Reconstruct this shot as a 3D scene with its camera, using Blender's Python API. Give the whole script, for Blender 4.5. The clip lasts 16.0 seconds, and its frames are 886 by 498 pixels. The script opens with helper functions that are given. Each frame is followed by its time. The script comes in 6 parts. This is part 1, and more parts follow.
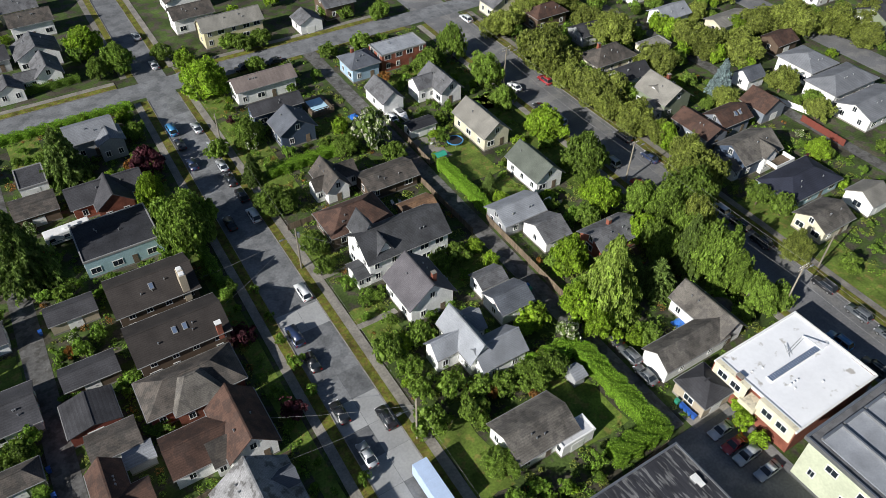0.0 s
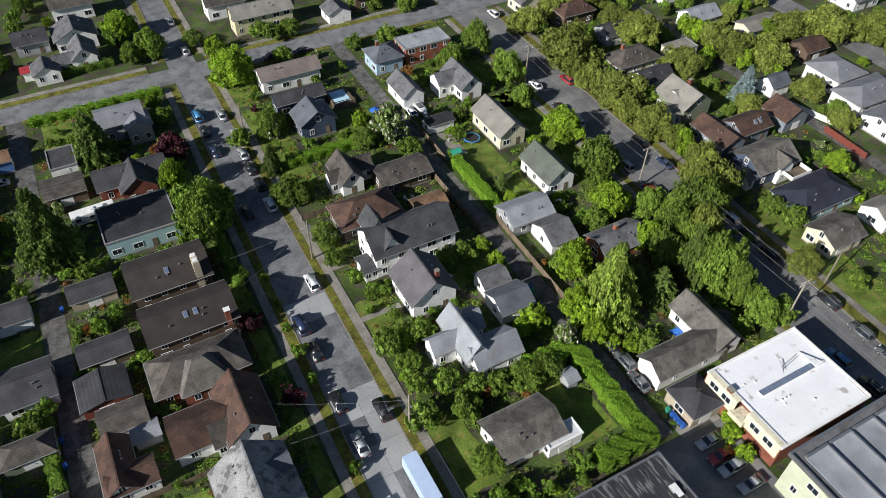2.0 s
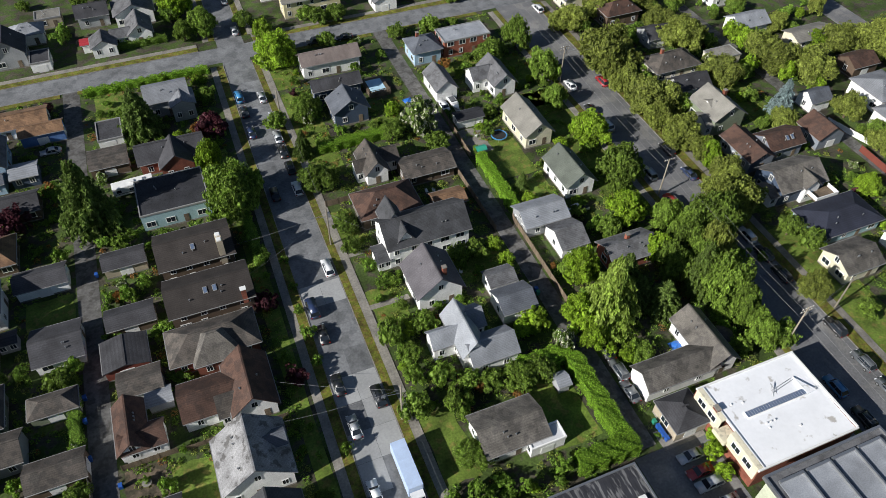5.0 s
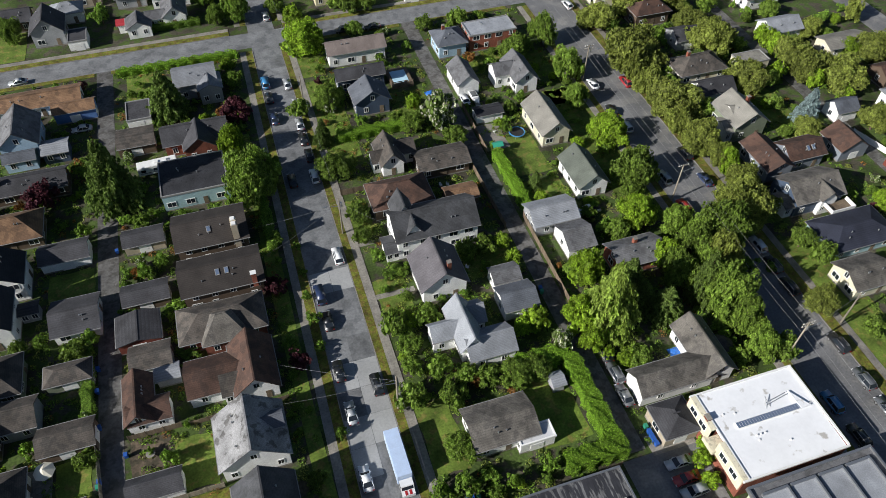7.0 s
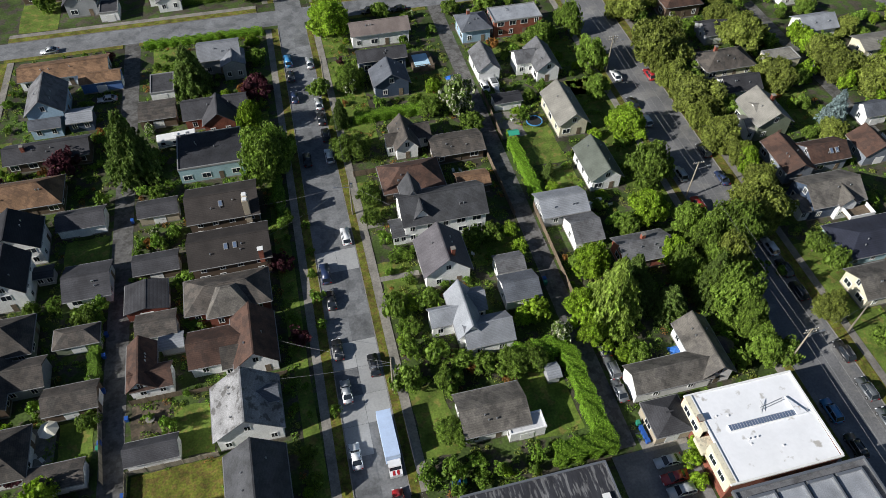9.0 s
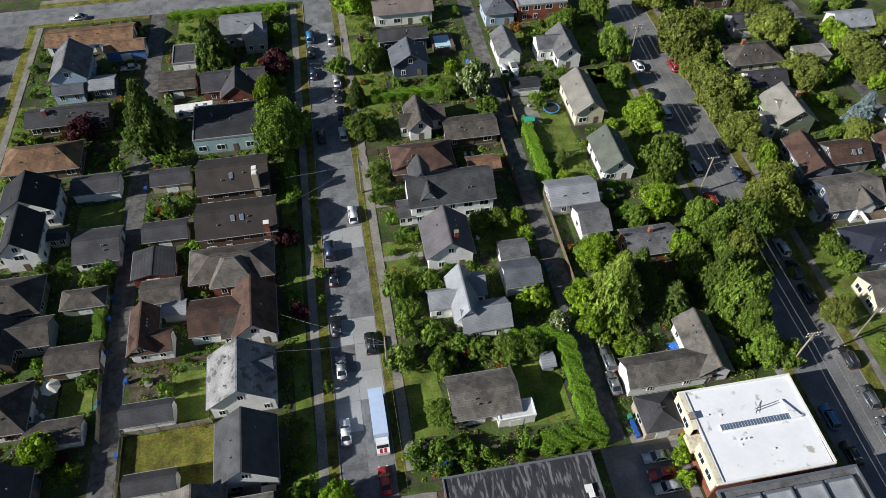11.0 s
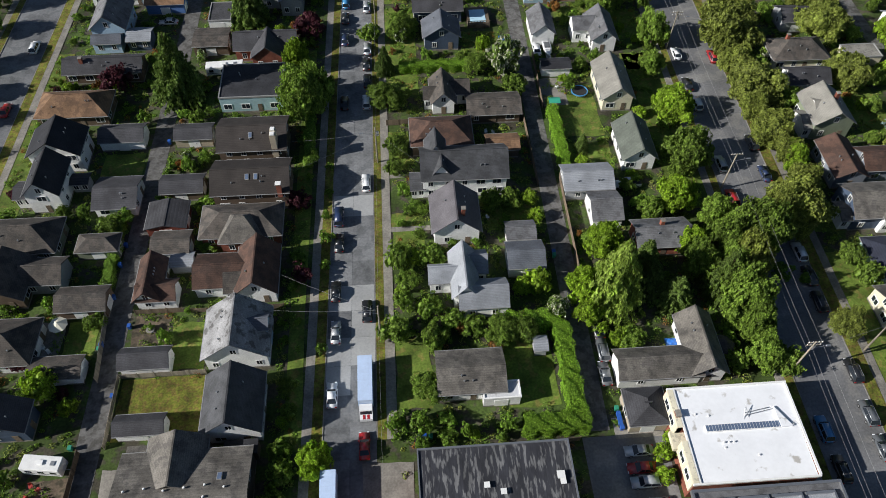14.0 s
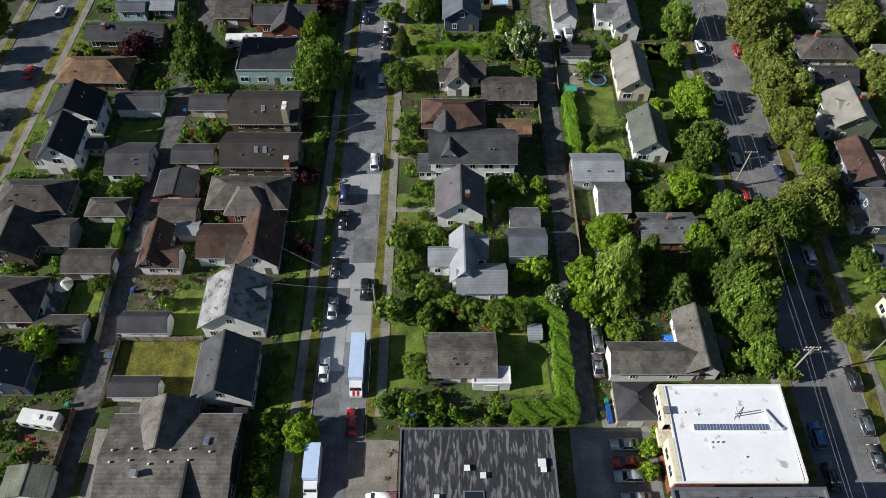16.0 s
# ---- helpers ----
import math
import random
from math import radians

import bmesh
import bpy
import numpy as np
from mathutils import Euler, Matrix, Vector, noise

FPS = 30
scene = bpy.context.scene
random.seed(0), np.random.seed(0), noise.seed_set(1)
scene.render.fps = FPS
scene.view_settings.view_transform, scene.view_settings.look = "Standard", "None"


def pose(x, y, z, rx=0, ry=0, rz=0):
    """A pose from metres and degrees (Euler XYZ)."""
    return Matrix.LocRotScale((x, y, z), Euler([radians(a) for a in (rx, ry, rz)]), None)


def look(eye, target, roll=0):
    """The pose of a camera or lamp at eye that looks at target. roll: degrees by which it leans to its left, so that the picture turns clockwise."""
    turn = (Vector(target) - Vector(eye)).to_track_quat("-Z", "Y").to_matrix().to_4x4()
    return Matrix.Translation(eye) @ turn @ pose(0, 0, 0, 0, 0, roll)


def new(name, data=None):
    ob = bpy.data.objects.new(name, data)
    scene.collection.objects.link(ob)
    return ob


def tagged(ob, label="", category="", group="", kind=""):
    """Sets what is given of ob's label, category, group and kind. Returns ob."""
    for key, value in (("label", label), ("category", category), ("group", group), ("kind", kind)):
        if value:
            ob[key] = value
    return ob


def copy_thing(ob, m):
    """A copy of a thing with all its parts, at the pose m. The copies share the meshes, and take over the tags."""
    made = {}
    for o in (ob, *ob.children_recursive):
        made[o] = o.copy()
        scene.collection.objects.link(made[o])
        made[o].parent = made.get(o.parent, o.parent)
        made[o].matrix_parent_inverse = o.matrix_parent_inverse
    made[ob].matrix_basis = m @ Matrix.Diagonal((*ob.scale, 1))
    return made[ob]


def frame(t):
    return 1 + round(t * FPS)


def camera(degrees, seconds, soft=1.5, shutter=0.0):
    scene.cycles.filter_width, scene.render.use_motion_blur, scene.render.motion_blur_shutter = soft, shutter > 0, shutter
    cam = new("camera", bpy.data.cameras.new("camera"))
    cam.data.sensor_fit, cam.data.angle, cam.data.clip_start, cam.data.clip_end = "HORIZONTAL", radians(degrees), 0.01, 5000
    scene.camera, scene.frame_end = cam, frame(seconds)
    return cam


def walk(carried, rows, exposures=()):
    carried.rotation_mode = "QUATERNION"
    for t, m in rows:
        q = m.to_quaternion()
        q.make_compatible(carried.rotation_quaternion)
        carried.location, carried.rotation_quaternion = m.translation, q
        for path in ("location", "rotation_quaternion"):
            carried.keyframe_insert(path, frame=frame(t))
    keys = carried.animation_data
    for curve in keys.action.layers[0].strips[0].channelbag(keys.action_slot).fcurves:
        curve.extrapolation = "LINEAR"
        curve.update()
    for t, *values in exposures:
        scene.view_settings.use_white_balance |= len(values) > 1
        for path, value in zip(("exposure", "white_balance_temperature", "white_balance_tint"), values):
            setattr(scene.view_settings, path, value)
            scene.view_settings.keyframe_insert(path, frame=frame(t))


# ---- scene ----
cam = camera(62.8, 16.0, soft=0.75)
PATH = [
    (0, (-35.032, -90.803, 97.584), (4.769, -30.028, 28.866), 1.12),
    (1.5, (-31.736, -92.990, 100.786), (4.389, -31.440, 30.738), 1.15),
    (3, (-28.235, -95.075, 103.886), (3.981, -32.842, 32.547), 1.15),
    (4, (-25.813, -96.409, 105.965), (3.766, -33.806, 33.812), 1.11),
    (6.5, (-19.742, -99.241, 110.723), (3.519, -36.257, 36.615), 1.07),
    (7.5, (-17.244, -100.230, 111.663), (3.498, -37.173, 36.873), 1.06),
    (9, (-13.356, -101.393, 112.145), (3.773, -38.695, 36.148), 1.05),
    (11.5, (-6.767, -102.993, 112.157), (4.564, -41.246, 34.319), 1.11),
    (12.5, (-4.059, -103.458, 112.151), (4.899, -42.206, 33.614), 1.13),
    (14, (0.048, -103.998, 112.160), (5.614, -43.712, 32.570), 1.12),
    (15, (2.746, -104.212, 112.194), (6.185, -44.749, 31.868), 1.12),
    (16, (5.446, -104.350, 112.219), (6.760, -45.737, 31.208), 1.14),
]
walk(cam, [(t, look(eye, target, roll)) for t, eye, target, roll in PATH])

# ---- light: late-afternoon sun low in the west-south-west, clear sky ----
SUN_ELEVATION, SUN_TRAVEL = radians(27.5), radians(12)
world = bpy.data.worlds.new("clear_sky")
scene.world = world
world.use_nodes = True
sky = world.node_tree.nodes.new("ShaderNodeTexSky")
sky.sky_type = "NISHITA"
sky.sun_disc = False
sky.ozone_density = 3.5
sky.sun_elevation = SUN_ELEVATION
sky.sun_rotation = radians(90) - (SUN_TRAVEL + math.pi)
world.node_tree.links.new(sky.outputs[0], world.node_tree.nodes["Background"].inputs[0])
world.node_tree.nodes["Background"].inputs[1].default_value = 0.047
sun_lamp = bpy.data.lights.new("sun", "SUN")
sun_lamp.energy, sun_lamp.angle, sun_lamp.color = 5.0, radians(0.5), (1.0, 0.975, 0.935)
sun = new("sun", sun_lamp)
sun_way = Vector((math.cos(SUN_TRAVEL) * math.cos(SUN_ELEVATION), math.sin(SUN_TRAVEL) * math.cos(SUN_ELEVATION), -math.sin(SUN_ELEVATION)))
sun.matrix_world = look((0, 0, 60), Vector((0, 0, 60)) + sun_way)
scene.view_settings.exposure = 0.33


# ---- materials ----
def surface(name, colour, rough=0.85, vary=0.35, coarse=0.25, fine=3.0, bump=0.3, metal=0.0, second=None, amount=0.5, per_object=0.25, bands=0.0, per_island=0.0, stretch=None):
    """A weathered surface: tone at two scales, an optional second colour in patches, shingle or board courses, fine relief."""
    m = bpy.data.materials.new(name)
    m.use_nodes = True
    nodes, link = m.node_tree.nodes, m.node_tree.links.new
    bsdf = nodes["Principled BSDF"]
    bsdf.inputs["Roughness"].default_value, bsdf.inputs["Metallic"].default_value = rough, metal
    bsdf.inputs["Specular IOR Level"].default_value = 0.3
    where = nodes.new("ShaderNodeTexCoord").outputs["Object"]
    if stretch:
        longer = nodes.new("ShaderNodeVectorMath")
        longer.operation = "MULTIPLY"
        link(where, longer.inputs[0])
        longer.inputs[1].default_value = stretch
        where = longer.outputs[0]

    def noise_at(scale, detail=4.0):
        n = nodes.new("ShaderNodeTexNoise")
        n.inputs["Scale"].default_value, n.inputs["Detail"].default_value = scale, detail
        link(where, n.inputs["Vector"])
        return n.outputs["Fac"]

    def span(value, lo, hi, a=0.3, b=0.7):
        n = nodes.new("ShaderNodeMapRange")
        n.inputs["From Min"].default_value, n.inputs["From Max"].default_value = a, b
        n.inputs["To Min"].default_value, n.inputs["To Max"].default_value = lo, hi
        link(value, n.inputs["Value"])
        return n.outputs[0]

    def times(a, b):
        n = nodes.new("ShaderNodeMath")
        n.operation = "MULTIPLY"
        link(a, n.inputs[0])
        link(b, n.inputs[1])
        return n.outputs[0]

    big, small = noise_at(coarse), noise_at(fine, 6.0)
    tone = times(span(big, 1 - vary, 1 + vary), span(small, 1 - vary * 0.7, 1 + vary * 0.7))
    if per_object:
        tone = times(tone, span(nodes.new("ShaderNodeObjectInfo").outputs["Random"], 1 - per_object, 1 + per_object, 0, 1))
    if per_island:
        tone = times(tone, span(nodes.new("ShaderNodeNewGeometry").outputs["Random Per Island"], 1 - per_island, 1 + per_island, 0, 1))
    relief = small
    if bands:
        wave = nodes.new("ShaderNodeTexWave")
        wave.bands_direction = "Z"
        wave.wave_profile = "SAW"
        wave.inputs["Scale"].default_value, wave.inputs["Distortion"].default_value = 0.314 / bands, 0.4
        link(where, wave.inputs["Vector"])
        tone = times(tone, span(wave.outputs["Fac"], 0.8, 1.08, 0, 1))
        relief = times(wave.outputs["Fac"], small)
    base = nodes.new("ShaderNodeRGB")
    base.outputs[0].default_value = (*colour, 1)
    result = base.outputs[0]
    if second:
        mix = nodes.new("ShaderNodeMix")
        mix.data_type = "RGBA"
        link(span(noise_at(coarse * 2.3, 8.0), 0, 1, 0.62 - amount * 0.3, 0.7 - amount * 0.3), mix.inputs[0])
        link(result, mix.inputs[6])
        mix.inputs[7].default_value = (*second, 1)
        result = mix.outputs[2]
    shade = nodes.new("ShaderNodeVectorMath")
    shade.operation = "SCALE"
    link(result, shade.inputs[0])
    link(tone, shade.inputs["Scale"])
    link(shade.outputs[0], bsdf.inputs["Base Color"])
    if bump:
        b = nodes.new("ShaderNodeBump")
        b.inputs["Strength"].default_value, b.inputs["Distance"].default_value = bump, 0.05
        link(relief, b.inputs["Height"])
        link(b.outputs[0], bsdf.inputs["Normal"])
    return m


def leaf_material(name, colour, glow=0.34):
    m = surface(name, colour, rough=0.6, vary=0.34, coarse=3.2, fine=11.0, bump=0, per_object=0.24, per_island=0.5)
    nodes, link = m.node_tree.nodes, m.node_tree.links.new
    bsdf = nodes["Principled BSDF"]
    through_leaf = nodes.new("ShaderNodeBsdfTranslucent")
    link(bsdf.inputs["Base Color"].links[0].from_socket, through_leaf.inputs["Color"])
    mix = nodes.new("ShaderNodeMixShader")
    mix.inputs[0].default_value = glow
    link(bsdf.outputs[0], mix.inputs[1])
    link(through_leaf.outputs[0], mix.inputs[2])
    link(mix.outputs[0], nodes["Material Output"].inputs["Surface"])
    return m


def plain(name, colour, rough=0.4, metal=0.0, coat=0.0):
    m = surface(name, colour, rough, vary=0.06, coarse=0.8, fine=6, bump=0.02, metal=metal, per_object=0.05)
    m.node_tree.nodes["Principled BSDF"].inputs["Coat Weight"].default_value = coat
    m.node_tree.nodes["Principled BSDF"].inputs["Specular IOR Level"].default_value = 0.5
    return m


ROOF = {k: surface("roof_" + k, c, 0.9, v * 1.25, 0.3, 5.0, 0.5, second=s, amount=a, per_object=0.12, bands=0.16) for k, c, v, s, a in (
    ("brownblack", (0.042, 0.036, 0.033), 0.22, None, 0), ("greydark", (0.058, 0.058, 0.064), 0.25, None, 0),
    ("brown", (0.098, 0.085, 0.074), 0.27, (0.066, 0.060, 0.054), 0.5), ("greylight", (0.270, 0.285, 0.310), 0.18, None, 0),
    ("black", (0.030, 0.031, 0.036), 0.25, None, 0), ("grey", (0.145, 0.147, 0.155), 0.22, (0.105, 0.105, 0.11), 0.4),
    ("tan", (0.215, 0.128, 0.074), 0.25, (0.15, 0.09, 0.055), 0.5), ("ash", (0.066, 0.068, 0.074), 0.24, (0.054, 0.056, 0.060), 0.4), ("taupe", (0.138, 0.127, 0.112), 0.3, (0.095, 0.088, 0.08), 0.4), ("pale", (0.20, 0.21, 0.228), 0.18, None, 0), ("red", (0.38, 0.035, 0.045), 0.1, None, 0), ("redbrown", (0.092, 0.053, 0.040), 0.25, (0.064, 0.040, 0.032), 0.5),
    ("patchy", (0.27, 0.27, 0.275), 0.3, (0.125, 0.122, 0.12), 0.25), ("greenish", (0.170, 0.185, 0.140), 0.3, None, 0),
    ("pink", (0.200, 0.165, 0.150), 0.2, None, 0), ("slate", (0.105, 0.115, 0.135), 0.22, None, 0),
    ("purple", (0.115, 0.108, 0.118), 0.2, None, 0), ("sand", (0.230, 0.220, 0.195), 0.2, None, 0),
    ("green", (0.125, 0.140, 0.118), 0.22, None, 0), ("navy", (0.030, 0.034, 0.052), 0.2, None, 0), ("white", (0.74, 0.75, 0.77), 0.08, (0.5, 0.5, 0.5), 0.1))}
WALL = {k: surface("wall_" + k, c, 0.75, 0.1, 0.4, 3.0, 0.25, per_object=0.08, bands=0.2) for k, c in (
    ("brown", (0.12, 0.085, 0.06)), ("beige", (0.42, 0.36, 0.27)), ("redwood", (0.18, 0.05, 0.035)), ("grey", (0.34, 0.35, 0.36)),
    ("teal", (0.36, 0.52, 0.55)), ("white", (0.84, 0.84, 0.82)), ("blue", (0.36, 0.50, 0.62)), ("navy", (0.06, 0.085, 0.13)),
    ("green", (0.20, 0.23, 0.16)), ("cream", (0.68, 0.63, 0.48)), ("yellow", (0.66, 0.60, 0.38)), ("cobalt", (0.09, 0.18, 0.40)), ("slateblue", (0.20, 0.225, 0.26)))}
WALL["brick"] = surface("wall_brick", (0.25, 0.085, 0.055), 0.85, 0.25, 0.5, 5.0, 0.4, bands=0.08)
GUTTER = plain("grey_gutter_paint", (0.26, 0.26, 0.255), 0.5)
TRIM = plain("white_trim_paint", (0.78, 0.78, 0.76), 0.5)
GLASS = plain("dark_window_glass", (0.02, 0.026, 0.034), 0.05)
SKYLIGHT_GLASS = plain("pale_skylight", (0.12, 0.16, 0.24), 0.12)
METAL = plain("galvanised_metal", (0.45, 0.46, 0.47), 0.4, 0.8)
BRICK = WALL["brick"]
GRASS = surface("garden_ground", (0.052, 0.082, 0.018), 0.95, 0.5, 0.16, 2.2, 0.8, second=(0.066, 0.060, 0.042), amount=0.46, per_object=0)
LAWN = surface("mown_lawn", (0.105, 0.155, 0.024), 0.95, 0.38, 0.3, 2.5, 0.8, second=(0.165, 0.16, 0.04), amount=0.28, per_object=0.15)
ROUGH_LAWN = surface("long_dry_grass", (0.125, 0.138, 0.019), 0.95, 0.5, 0.5, 2.8, 1.0, second=(0.135, 0.108, 0.026), amount=0.45, per_object=0.1)
DIRT = surface("bare_soil", (0.12, 0.092, 0.065), 0.95, 0.35, 0.3, 2.5, 0.8, second=(0.07, 0.06, 0.04), amount=0.5, per_object=0.1)
CONCRETE = surface("street_concrete", (0.172, 0.177, 0.183), 0.85, 0.24, 0.18, 2.2, 0.3, second=(0.13, 0.135, 0.14), amount=0.4, per_object=0.16)
WALKWAY = surface("pavement_concrete", (0.22, 0.205, 0.18), 0.9, 0.28, 0.4, 3.0, 0.3, per_object=0.12)
ASPHALT = surface("grey_asphalt", (0.165, 0.166, 0.170), 0.9, 0.25, 0.1, 2.5, 0.35, second=(0.215, 0.212, 0.205), amount=0.35, per_object=0.05)
ALLEY = surface("worn_alley_asphalt", (0.125, 0.122, 0.118), 0.9, 0.3, 0.3, 2.0, 0.4, second=(0.085, 0.082, 0.076), amount=0.45, per_object=0.06)
PATCHED = surface("patched_roof_felt", (0.034, 0.035, 0.042), 0.85, 0.3, 0.9, 5.0, 0.3, second=(0.15, 0.15, 0.152), amount=0.36, per_object=0, stretch=(1.0, 0.2, 1.0))
MEMBRANE = surface("white_roof_membrane", (0.83, 0.84, 0.86), 0.6, 0.04, 0.22, 1.5, 0.1, second=(0.46, 0.44, 0.41), amount=-0.02, per_object=0)
WOOD = surface("weathered_wood", (0.155, 0.118, 0.082), 0.85, 0.3, 0.5, 4.0, 0.4)
POLE_WOOD = surface("pole_wood", (0.26, 0.23, 0.18), 0.85, 0.25, 0.4, 4.0, 0.4)
BARK = surface("bark", (0.10, 0.075, 0.05), 0.95, 0.3, 1.0, 6.0, 0.8)
WIRE = plain("cable_sheath", (0.22, 0.22, 0.22), 0.5)
TYRE = plain("tyre_rubber", (0.02, 0.02, 0.02), 0.8)
LEAF = {k: leaf_material("leaves_" + k, c) for k, c in (
    ("oak", (0.168, 0.258, 0.038)), ("olive", (0.205, 0.245, 0.048)), ("fir", (0.27, 0.37, 0.065)), ("amber", (0.30, 0.15, 0.04)), ("lime", (0.240, 0.370, 0.028)), ("con", (0.135, 0.200, 0.045)), ("flower", (0.150, 0.230, 0.045)),
    ("purple", (0.095, 0.028, 0.038)), ("bush", (0.168, 0.282, 0.036)), ("spruce", (0.27, 0.35, 0.35)), ("hedge", (0.200, 0.355, 0.030)))}
BLOSSOM = leaf_material("cream_blossom", (0.68, 0.68, 0.52), 0.2)


# ---- mesh helpers ----
def add_box(bm, x0, y0, z0, x1, y1, z1, m=None):
    made = bmesh.ops.create_cube(bm, size=1)["verts"]
    for v in made:
        v.co = Vector((x0 + (v.co.x + 0.5) * (x1 - x0), y0 + (v.co.y + 0.5) * (y1 - y0), z0 + (v.co.z + 0.5) * (z1 - z0)))
        if m:
            v.co = m @ v.co
    return made


def box(x0, y0, z0, x1, y1, z1, bevel=0.0):
    bm = bmesh.new()
    add_box(bm, x0, y0, z0, x1, y1, z1)
    if bevel:
        bmesh.ops.bevel(bm, geom=bm.edges[:], offset=bevel, segments=2, affect="EDGES")
    return bm


def tube(bm, a, b, ra, rb, sides=8):
    a, b = Vector(a), Vector(b)
    turn = (b - a).to_track_quat("Z", "Y").to_matrix().to_4x4()
    bmesh.ops.create_cone(bm, cap_ends=True, segments=sides, radius1=ra, radius2=rb, depth=(b - a).length, matrix=Matrix.Translation((a + b) / 2) @ turn)


def solid(bm, faces_of_points):
    """Adds closed faces given by points, merging shared corners."""
    known = {}
    for pts in faces_of_points:
        vs = []
        for p in pts:
            key = tuple(round(c, 4) for c in p)
            if key not in known:
                known[key] = bm.verts.new(p)
            if known[key] not in vs:
                vs.append(known[key])
        if len(vs) > 2:
            bm.faces.new(vs)
    return bm


def link_mesh(name, bm, material, smooth=False):
    bmesh.ops.recalc_face_normals(bm, faces=bm.faces[:])
    mesh = bpy.data.meshes.new(name)
    bm.to_mesh(mesh)
    bm.free()
    mesh.materials.append(material)
    if smooth:
        for p in mesh.polygons:
            p.use_smooth = True
    return new(name, mesh)


def part(name, bm, material, parent, label="", smooth=False):
    ob = link_mesh(name, bm, material, smooth)
    ob.parent = parent
    return tagged(ob, label)


def thing(name, label, category, x, y, z=0.0, turn=0.0, group="", kind=""):
    ob = new(name)
    ob.matrix_basis = pose(x, y, z, 0, 0, turn)
    return tagged(ob, label, category, group, kind)


def shared(name, mesh, parent, m, label=""):
    ob = new(name, mesh)
    ob.parent = parent
    ob.matrix_basis = m
    return tagged(ob, label)


# ---- ground, streets ----
def strip(name, label, material, corners, top, base=-0.3, kind="structure", category="ground"):
    """A slab with four plan corners, anticlockwise, and a flat top."""
    bm = bmesh.new()
    lo, hi = [(x, y, base) for x, y in corners], [(x, y, top) for x, y in corners]
    n = len(corners)
    solid(bm, [hi, lo[::-1]] + [(lo[i], lo[(i + 1) % n], hi[(i + 1) % n], hi[i]) for i in range(n)])
    return tagged(link_mesh(name, bm, material), label, category, "", kind)


def rect_strip(name, label, material, x0, y0, x1, y1, top, **more):
    return strip(name, label, material, [(x0, y0), (x1, y0), (x1, y1), (x0, y1)], top, **more)


bm = bmesh.new()
bmesh.ops.create_grid(bm, x_segments=120, y_segments=120, size=1)
for v in bm.verts:
    for a in (0, 1):
        v.co[a] = 3000 * v.co[a] ** 3 + 90 * v.co[a]
    v.co.z = 0.0
tagged(link_mesh("ground", bm, GRASS), "patchy garden ground of grass, weeds and soil", "ground", "", "structure")

S, N = -90.0, 240.0
main_l, main_r = (lambda y: -13.4 + 0.018 * y), (lambda y: -5.3 + 0.008 * y)
right_l, right_r = (lambda y: 67.0 + 0.02 * y), (lambda y: 78.6 + 0.022 * y)
left_l, left_r = (lambda y: -95.0 + 0.02 * y), (lambda y: -84.8 + 0.02 * y)
alley_m, alley_w = (lambda y: 31.1 + 0.012 * y), (lambda y: -51.0 + 0.012 * y)
CROSS_S, CROSS_N = 80.3, 87.8


def street(name, label, material, left, right, y0, y1, top=0.02):
    return strip(name, label, material, [(left(y0), y0), (right(y0), y0), (right(y1), y1), (left(y1), y1)], top, category="road")


road_main = street("road_main", "residential street of worn grey concrete slabs", CONCRETE, main_l, main_r, S, CROSS_S, 0.012)
street("road_main_north", "grey concrete street beyond the crossing", CONCRETE, main_l, main_r, CROSS_N, N)
street("road_east", "wide street of dark grey asphalt", ASPHALT, right_l, right_r, S, CROSS_S)
street("road_east_north", "dark grey asphalt street beyond the crossing", ASPHALT, right_l, right_r, CROSS_N, N)
street("road_west", "residential street of pale grey concrete", CONCRETE, left_l, left_r, S, CROSS_S)
rect_strip("road_cross", "cross street of pale grey concrete", CONCRETE, -260, CROSS_S, 260, CROSS_N, 0.024, category="road")
rect_strip("road_far", "far street of grey asphalt", ASPHALT, 158, S, 167, CROSS_S, 0.02, category="road")
street("alley_middle", "narrow service alley of worn asphalt", ALLEY, lambda y: alley_m(y) - 1.9, lambda y: alley_m(y) + 1.9, -58, CROSS_S, 0.03)
street("alley_west", "narrow service alley of worn asphalt", ALLEY, lambda y: alley_w(y) - 2.0, lambda y: alley_w(y) + 2.0, S, CROSS_S, 0.03)
rect_strip("alley_east", "narrow service alley of worn asphalt", ALLEY, 119, -60, 122.5, CROSS_S, 0.03, category="road")
rect_strip("parking_lot", "asphalt parking lot behind the commercial buildings", ASPHALT, 27.5, -84, 41.0, -59.0, 0.035, category="road")


def kerb_and_walk(edge, side, y0, y1, gap, width, lawn=True):
    """Kerb, planting strip and pavement along a street edge; side -1 or 1 leads away from the road."""
    def line(a, b, top, name, label, material, cat):
        xs = [(edge(y0) + side * a, y0), (edge(y0) + side * b, y0), (edge(y1) + side * b, y1), (edge(y1) + side * a, y1)]
        return strip(name, label, material, xs if side > 0 else xs[::-1], top, category=cat)
    line(0, 0.16, 0.14, "kerb", "grey concrete kerb beside the street", WALKWAY, "kerb")
    line(0.16, gap, 0.12, "verge", "grass verge between kerb and pavement", ROUGH_LAWN, "verge")
    walk_base = line(gap, gap + width, 0.11, "pavement", "concrete pavement of square slabs", WALKWAY, "pavement")
    return walk_base


